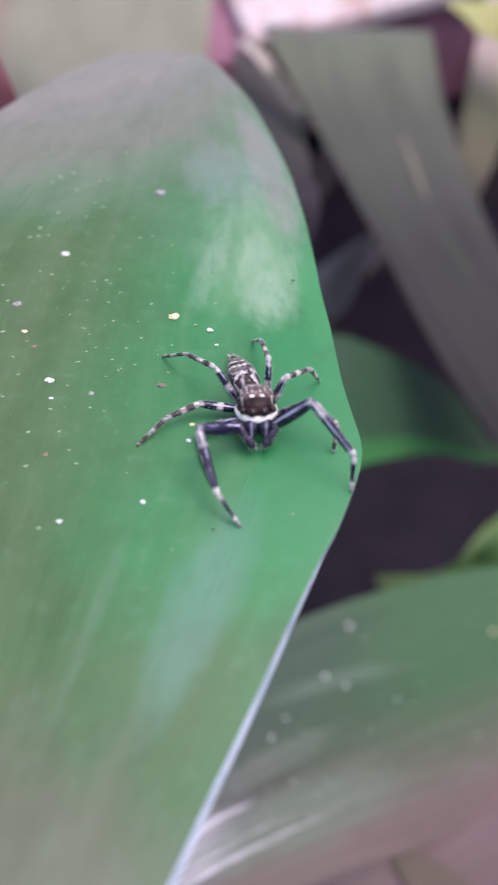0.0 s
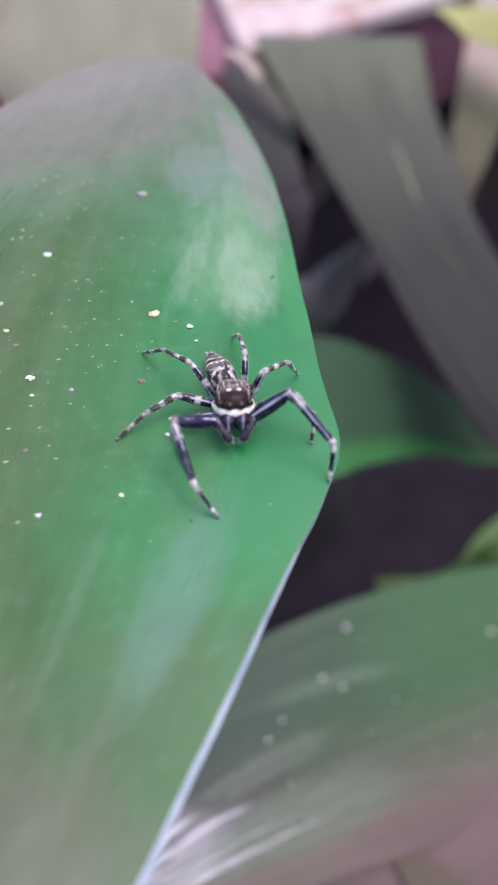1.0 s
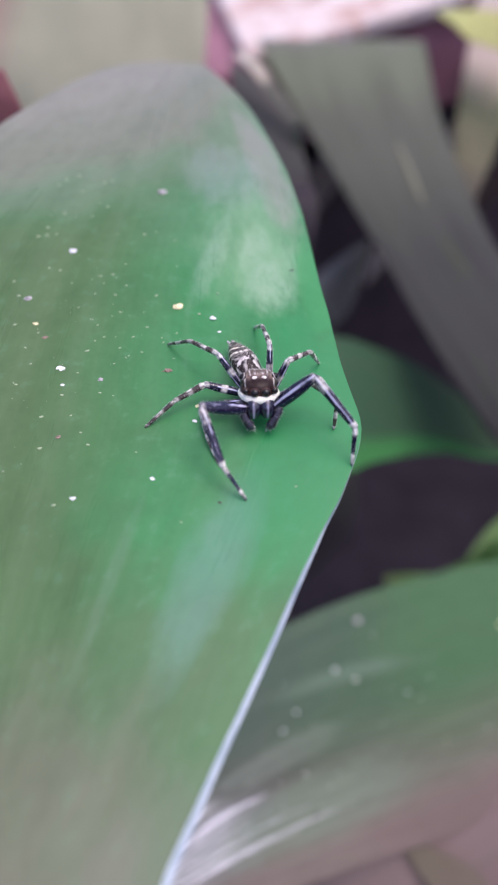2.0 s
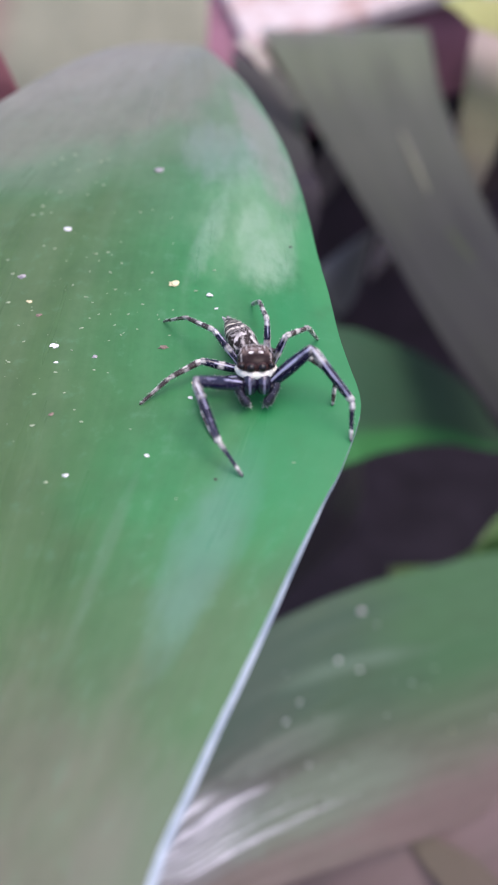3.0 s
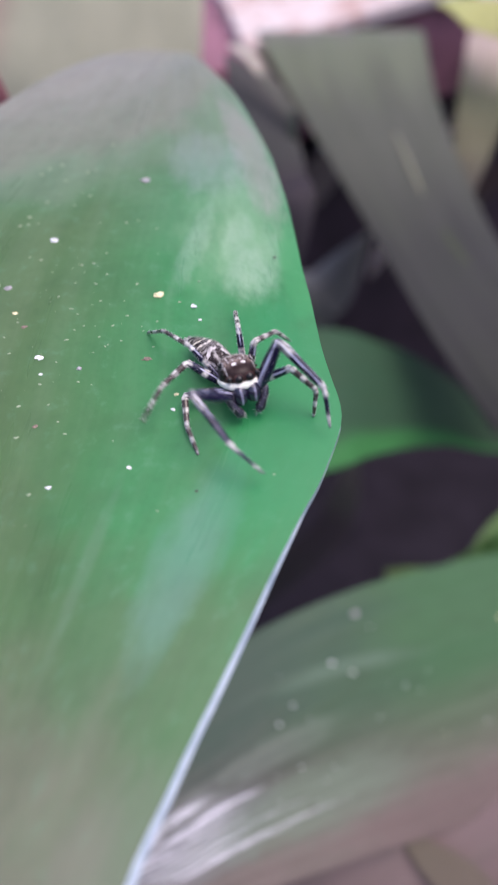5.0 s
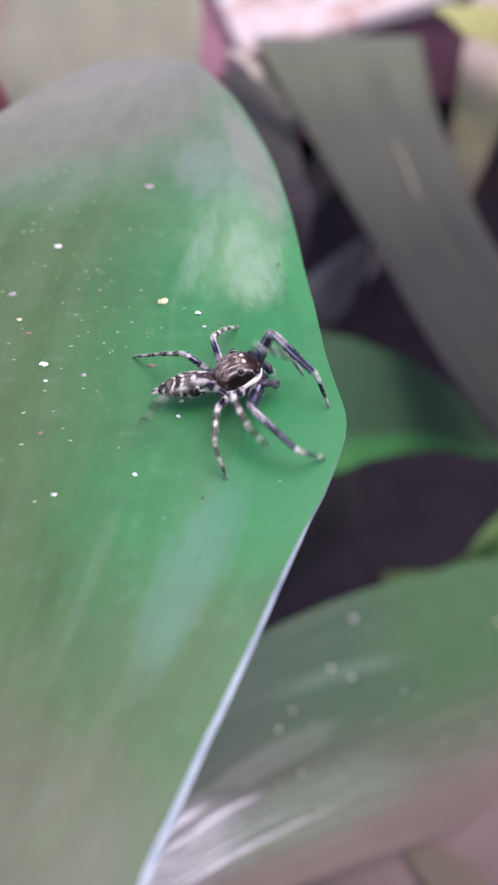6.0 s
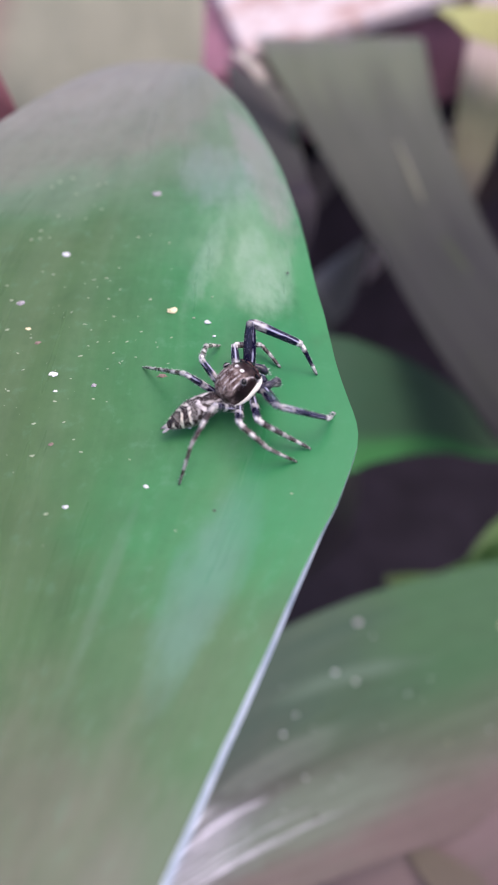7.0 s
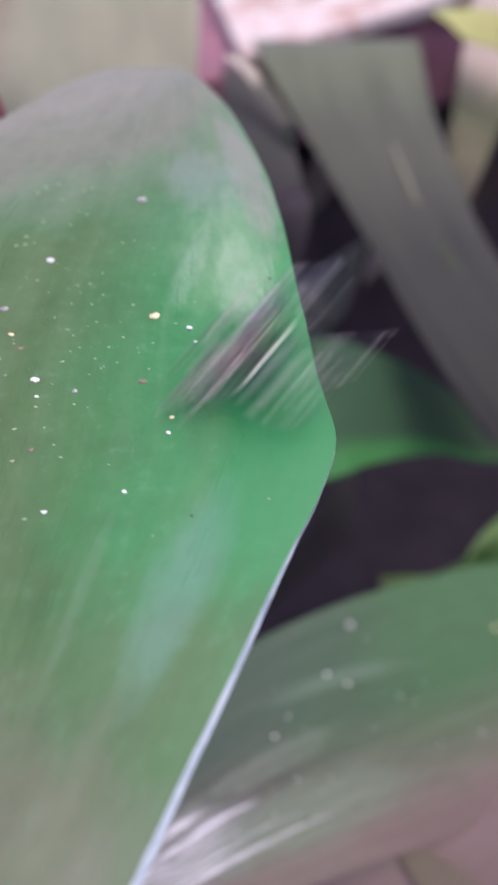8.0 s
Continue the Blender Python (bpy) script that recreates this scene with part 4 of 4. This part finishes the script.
    fine += [(-17.7, 33.4, 0.12), (-10.4, 33.0, 0.06), (-15.9, 28.6, 0.09), (-15.7, 26.2, 0.08), (-16.5, 26.2, 0.07), (-16.4, 22.9, 0.07), (-15.0, 22.9, 0.09), (-16.9, 22.1, 0.07), (-7.9, 22.4, 0.06), (1.5, 30.0, 0.06), (-6.7, 27.2, 0.06), (-9.6, 19.5, 0.06)]
    for x, y, r in fine:
        bm = bmesh.new()
        bmesh.ops.create_icosphere(bm, subdivisions=1, radius=1.0)
        for v in bm.verts:
            k = 1.15 + 0.9 * noise.noise(v.co * 1.6 + Vector((x, y, 0)))
            v.co = (v.co.x * r * k * 1.7 * MM, v.co.y * r * k * 0.8 * MM, v.co.z * r * k * 0.4 * MM)
        ob = part("crumb", bm, pale, smooth=False)
        ob.matrix_world = Matrix.Translation(on_leaf(x, y) + Vector((0, 0, 0.2 * r * MM))) @ pose(0, 0, 0, 11.3, 0, rnd.uniform(-20, 35))
        tagged(ob, "minute cream-white crumb lying on the green leaf", "crumb", "crumbs on the leaf")
    low = [(17.4, 61.5, 141.4, 0.55, "grey"), (12.5, 52.5, 140.5, 0.30, "white"), (16.2, 51.6, 138.8, 0.26, "white"), (6.6, 36.6, 137.1, 0.18, "white"), (25.9, 51.4, 134.2, 0.20, "white"), (42.3, 49.2, 123.9, 0.18, "white"), (5.4, 45.0, 141.0, 0.20, "white"), (3.1, 41.8, 141.1, 0.24, "white"), (20.2, 59.7, 139.8, 0.22, "grey"), (48.0, 67.2, 129.9, 0.42, "cream"), (8.3, 31.9, 133.1, 0.30, "dark")]
    low += [(30.8, 54.6, 133.2, 0.12, "white"), (28.6, 51.0, 132.8, 0.12, "white"), (8.2, 43.5, 139.3, 0.15, "grey"), (3.2, 48.8, 143.1, 0.14, "grey"), (33.2, 45.8, 127.0, 0.16, "cream"), (42.7, 45.0, 120.3, 0.13, "white"), (10.8, 35.7, 134.0, 0.11, "white"), (12.3, 37.7, 134.3, 0.13, "white"), (9.3, 32.8, 133.1, 0.11, "white"), (3.0, 31.7, 136.5, 0.13, "white"), (14.6, 34.3, 130.4, 0.10, "white"), (22.7, 51.2, 135.7, 0.11, "grey"), (2.5, 34.7, 138.5, 0.14, "grey"), (20.7, 45.7, 134.2, 0.11, "white")]
    for x, y, z, r, kind in low:
        bm = bmesh.new()
        bmesh.ops.create_icosphere(bm, subdivisions=2, radius=1.0)
        for v in bm.verts:
            k = 1.1 * (1 + 0.7 * noise.noise(v.co * 1.6 + Vector((x, y, 0))))
            v.co = (v.co.x * r * k * MM, v.co.y * r * k * 0.8 * MM, v.co.z * r * k * 0.6 * MM)
        ob = part("crumb", bm, kinds[kind], smooth=False)
        ob.matrix_world = pose(x * MM, (y - 0.1) * MM, (z + 0.18) * MM, 25, -18, rnd.uniform(-30, 30))
        tagged(ob, f"tiny {kind} crumb lying on the dull green leaf", "crumb", "crumbs on the leaf")
    bm = bmesh.new()
    knots = [(rnd.gauss(-17, 4), rnd.gauss(51, 10)) for _ in range(40)]
    for i in range(90):
        x, y = rnd.gauss(-17, 5), rnd.gauss(50, 11)
        if i % 3:
            kx, ky = rnd.choice(knots)
            x, y = rnd.gauss(kx, 0.9), rnd.gauss(ky, 0.7)
        if not (-24 < x < 3 and 12 < y < 64):
            continue
        r = rnd.choice((0.025, 0.03, 0.04, 0.05, 0.06, 0.08)) * MM
        bmesh.ops.create_icosphere(bm, subdivisions=1, radius=1.0, matrix=Matrix.Translation(on_leaf(x, y) + Vector((0, 0, r * 0.2))) @ pose(0, 0, 0, 11, 0, rnd.uniform(0, 180)) @ Matrix.Diagonal((r * rnd.uniform(1.0, 2.6), r * 0.8, r * 0.4, 1)))
    speck = plain("pale_speck", (0.36, 0.42, 0.28), 0.6, 3000, 0.3)
    tagged(part("dust", bm, speck), "fine pale dust specks on the green leaf", "dust", kind="stuff")
    return kinds


# ---- what moves ----
LEAF = pose(0, 0, 0, 11.31)
# feet on the leaf: x, y in millimetres, facing the viewer and then turned to its left
FACING = {"l1": (5.7, 31.7), "l2": (4.6, 34.9), "l3": (3.9, 41.4), "l4": (-1.4, 45.4), "r1": (-2.1, 28.9), "r2": (-4.0, 31.7), "r3": (-9.9, 35.2), "r4": (-8.7, 43.6)}
STEPS = {
    "l1": [(4.85, 5.25, (5.5, 36.4)), (6.0, 6.13, (4.0, 40.7)), (7.83, 7.9, (3.46, 41.7))],
    "l2": [(5.2, 5.55, (4.3, 38.0)), (5.95, 6.12, (1.1, 42.5)), (6.85, 6.97, (1.1, 41.5)), (7.38, 7.48, (1.4, 40.9))],
    "l3": [(4.9, 5.3, (-1.5, 44.9)), (6.05, 6.18, (-2.4, 44.5)), (6.83, 6.97, (-3.9, 43.9)), (7.38, 7.48, (-3.4, 44.2))],
    "l4": [(5.25, 5.6, (-10.1, 41.7)), (7.4, 7.5, (-8.4, 38.0))],
    "r1": [(4.8, 5.15, (2.6, 29.6)), (5.3, 5.7, (4.9, 31.8)), (6.0, 6.12, (6.0, 36.2)), (6.85, 6.97, (5.1, 37.0)), (7.83, 7.9, (6.6, 37.5))],
    "r2": [(5.15, 5.5, (-0.2, 31.3)), (5.93, 6.12, (3.1, 33.7)), (7.4, 7.5, (2.8, 35.4))],
    "r3": [(4.85, 5.2, (-5.4, 31.6)), (5.4, 5.7, (-2.3, 30.2)), (6.83, 6.97, (2.0, 32.6)), (7.52, 7.6, (2.5, 34.0))],
    "r4": [(5.1, 5.5, (-10.1, 35.7)), (5.93, 6.1, (-6.6, 30.8)), (7.52, 7.6, (-6.3, 33.0))],
}
# how a leg is held: seconds, swing of the knee about the line from hip to foot, bend of the ankle (degrees)
HELD = {
    "l1": [(0.0, -4, 45), (1.0, -7, 49), (3.0, -10, 40), (4.8, -10, 40), (5.7, -7, 30), (5.95, -7, 30), (6.15, -19, 25), (6.8, -19, 25), (7.0, -25, 35), (7.83, -22, 35), (7.9, 0, 52)],
    "r1": [(0.0, 44, 25), (3.0, 48, 17), (4.8, 48, 17), (5.7, 42, 52), (5.95, 42, 52), (6.15, 46, 44), (7.83, 50, 54), (7.9, 54, 24)],
    "l2": [(0.0, -4, 60), (4.8, 0, 60), (5.7, 18, 32), (5.95, 18, 32), (6.15, -58, 66), (7.0, -54, 60), (7.5, -54, 36)],
    "r2": [(0.0, 82, 9), (3.0, 78, 13), (4.8, 78, 13), (5.7, 26, 40), (5.95, 26, 40), (6.15, 38, 21), (7.0, 38, 2), (7.5, 52, 2)],
    "l3": [(0.0, 22, 44), (4.8, 24, 36), (5.7, -18, 13), (5.95, -14, 8), (6.2, -6, 13), (7.0, -14, 25)],
    "r3": [(0.0, 36, 20), (1.0, 26, 13), (4.8, 24, 13), (5.7, 20, 52), (5.95, 12, 56), (6.15, 2, 36), (6.8, 2, 36), (6.98, 32, 40), (7.5, 36, 55), (7.9, 50, 60)],
    "l4": [(0.0, 4, 30), (4.8, 2, 30), (5.7, -4, 9), (5.95, -14, 6), (6.15, -14, 0), (7.38, -16, 4), (7.5, -16, 56)],
    "r4": [(0.0, -14, 28), (4.8, -18, 26), (5.6, -20, 60), (5.9, -20, 60), (6.2, -5, 4), (6.8, -5, 4), (7.0, -15, 30), (7.5, -20, 12), (7.62, -26, 102)],
}
# the body: seconds, x, y, height over the leaf, heading, nose up, lean
BODY = [(0.0, -1.15, 38.21, 2.06, -84, 24, -1), (1.0, -1.18, 37.92, 2.27, -83, 26, -3), (2.8, -1.12, 37.78, 2.25, -87, 27.5, -1.5), (4.7, -1.12, 37.78, 2.25, -87, 27.5, -1.5),
        (4.95, -1.1, 37.85, 2.45, -70, 26, -2), (5.2, -1.1, 37.9, 2.47, -46, 20, -4), (5.45, -1.1, 38.0, 2.5, -27, 14, -6), (5.7, -1.0, 38.38, 2.51, -13, 11, -7), (5.92, -1.0, 38.38, 2.51, -13, 11, -7),
        (6.0, -1.59, 38.61, 2.42, 17, 10, -9), (6.13, -1.72, 38.5, 2.5, 36, 11, -12), (6.8, -1.72, 38.5, 2.5, 36, 11, -12), (6.98, -2.42, 38.5, 2.52, 36, 14, -12), (7.38, -2.42, 38.5, 2.52, 36, 14, -12),
        (7.5, -2.4, 38.4, 2.51, 34, 15, -13), (7.8, -2.4, 38.3, 2.48, 34, 15, -13), (7.9, -2.4, 38.3, 2.48, 34, 15, -13), (7.9667, -3.3, 37.6, 2.1, 35, 16, -12)]
# how high the front feet are raised before the leap
RAISED = {"l1": 1.5, "r1": 0.8}
LEAP = Vector((3.6, 3.0, 2.6))


def ease(f):
    f = min(1.0, max(0.0, f))
    return f * f * (3 - 2 * f)


def foot_at(key, t):
    x, y = FACING[key]
    lift = 0.0
    for a, b, (nx, ny) in STEPS[key]:
        f = ease((t - a) / (b - a))
        lift += 1.3 * math.sin(math.pi * f) if 0 < f < 1 else 0.0
        x, y = x + (nx - x) * f, y + (ny - y) * f
    lift += RAISED.get(key, 0.0) * ease((t - 7.83) / 0.07)
    return on_leaf(x, y) + LEAF.to_3x3() @ Vector((0, 0, (0.06 + lift) * MM))


def body_at(t):
    for a, b in zip(BODY, BODY[1:]):
        if t <= b[0]:
            f = ease((t - a[0]) / (b[0] - a[0]))
            x, y, h, yaw, up, lean = (p + (q - p) * f for p, q in zip(a[1:], b[1:]))
            break
    else:
        x, y, h, yaw, up, lean = BODY[-1][1:]
    place = on_leaf(x, y - 0.2 * h) + LEAF.to_3x3() @ Vector((0, 0, h * MM))
    return Matrix.Translation(place) @ LEAF @ pose(0, 0, 0, 0, 0, yaw) @ pose(0, 0, 0, lean, -up, 0)


def bone(a, b, pole):
    """The pose of a segment from a towards b, its upper side turned to pole."""
    x = (b - a).normalized()
    z = (pole - x * pole.dot(x)).normalized()
    y = z.cross(x)
    return Matrix(((x.x, y.x, z.x, a.x), (x.y, y.y, z.y, a.y), (x.z, y.z, z.z, a.z), (0, 0, 0, 1)))


def held(key, t):
    rows = HELD[key]
    for a, b in zip(rows, rows[1:]):
        if t <= b[0]:
            f = ease((t - a[0]) / (b[0] - a[0]))
            return a[1] + (b[1] - a[1]) * f, a[2] + (b[2] - a[2]) * f
    return rows[-1][1:]


def leg_poses(key, m, foot, t):
    (l1, l2, l3), _, hip = LEGS[key]
    swing, bend = held(key, t)
    l1, l2, l3 = l1 * MM, l2 * MM, l3 * MM
    h = Vector(hip) * MM
    e = m.inverted() @ foot - h
    d = e.length
    e.normalize()
    for step in range(12):
        beta = radians(bend) * (1 - step / 11)
        l23 = math.sqrt(l2 * l2 + l3 * l3 + 2 * l2 * l3 * math.cos(beta))
        if d < (l1 + l23) * 0.995:
            break
    d = max(min(d, (l1 + l23) * 0.995), abs(l23 - l1) * 1.02)
    up = Vector((0, 0, 1))
    k = Matrix.Rotation(radians(swing), 3, e) @ (up - e * up.dot(e)).normalized()
    ca = (l1 * l1 + d * d - l23 * l23) / (2 * l1 * d)
    sa = math.sqrt(max(0.0, 1 - ca * ca))
    knee = h + (e * ca + k * sa) * l1
    end = h + e * d
    g = (end - knee).normalized()
    up = (k - g * k.dot(g)).normalized()
    gamma = math.asin(min(1, l3 * math.sin(beta) / l23))
    ankle = knee + (g * math.cos(gamma) + up * math.sin(gamma)) * l2
    return bone(h, knee, k), bone(knee, ankle, up), bone(ankle, end, up)


def motions():
    busy = ((4.7, 6.3), (6.8, 7.05), (7.3, 7.7), (7.8, 7.97))
    times = [i / 30 for i in range(240) if i % 3 == 0 or any(a <= i / 30 <= b for a, b in busy)] + [8.0]
    calm = 239 / 30
    rows = {t: body_at(t) for t in times}
    still = {t: rows[t].copy() for t in times}
    rows[8.0] = Matrix.Translation(LEAP * MM) @ rows[8.0]
    walk(spider, [(t, rows[t]) for t in times])
    for key, bones in legs.items():
        sets = {t: leg_poses(key, still[t], foot_at(key, min(t, calm)), t) for t in times}
        for i, ob in enumerate(bones):
            walk(ob, [(t, sets[t][i]) for t in times])
    for palp, s in palps:
        lap = [(0.0, -8, 26), (1.2, -8, 24), (1.8, 6, 10), (2.8, 14, 4), (4.7, 14, 4), (5.6, -6, 0), (6.2, -22, -6), (8.0, -24, -6)]
        walk(palp, [(t, pose(1.03 * MM, 1.18 * s * MM, -0.78 * MM, 0, 8 + down, -0.5 * turn * s)) for t, down, turn in lap])
    sway = [(0.0, 16, 15), (1.0, 16, 16), (2.8, 26, 22), (4.7, 26, 22), (5.2, 22, 14), (5.7, 16, 10), (5.92, 14, 10), (6.0, -7, 8), (6.15, -14, 8), (6.8, -14, 8), (7.0, -7, 6), (7.4, -7, 6), (7.5, -4, 8), (7.8, -8, 6), (7.9, -16, 4), (8.0, -16, 4)]
    walk(abdomen, [(t, pose(-1.30 * MM, 0, -0.35 * MM, 0, tip, yaw)) for t, yaw, tip in sway])


build_ground()
build_ledge()
build_near_plant()
build_back_plants()
spider, abdomen, palps, legs = build_spider()
build_crumbs()
motions()
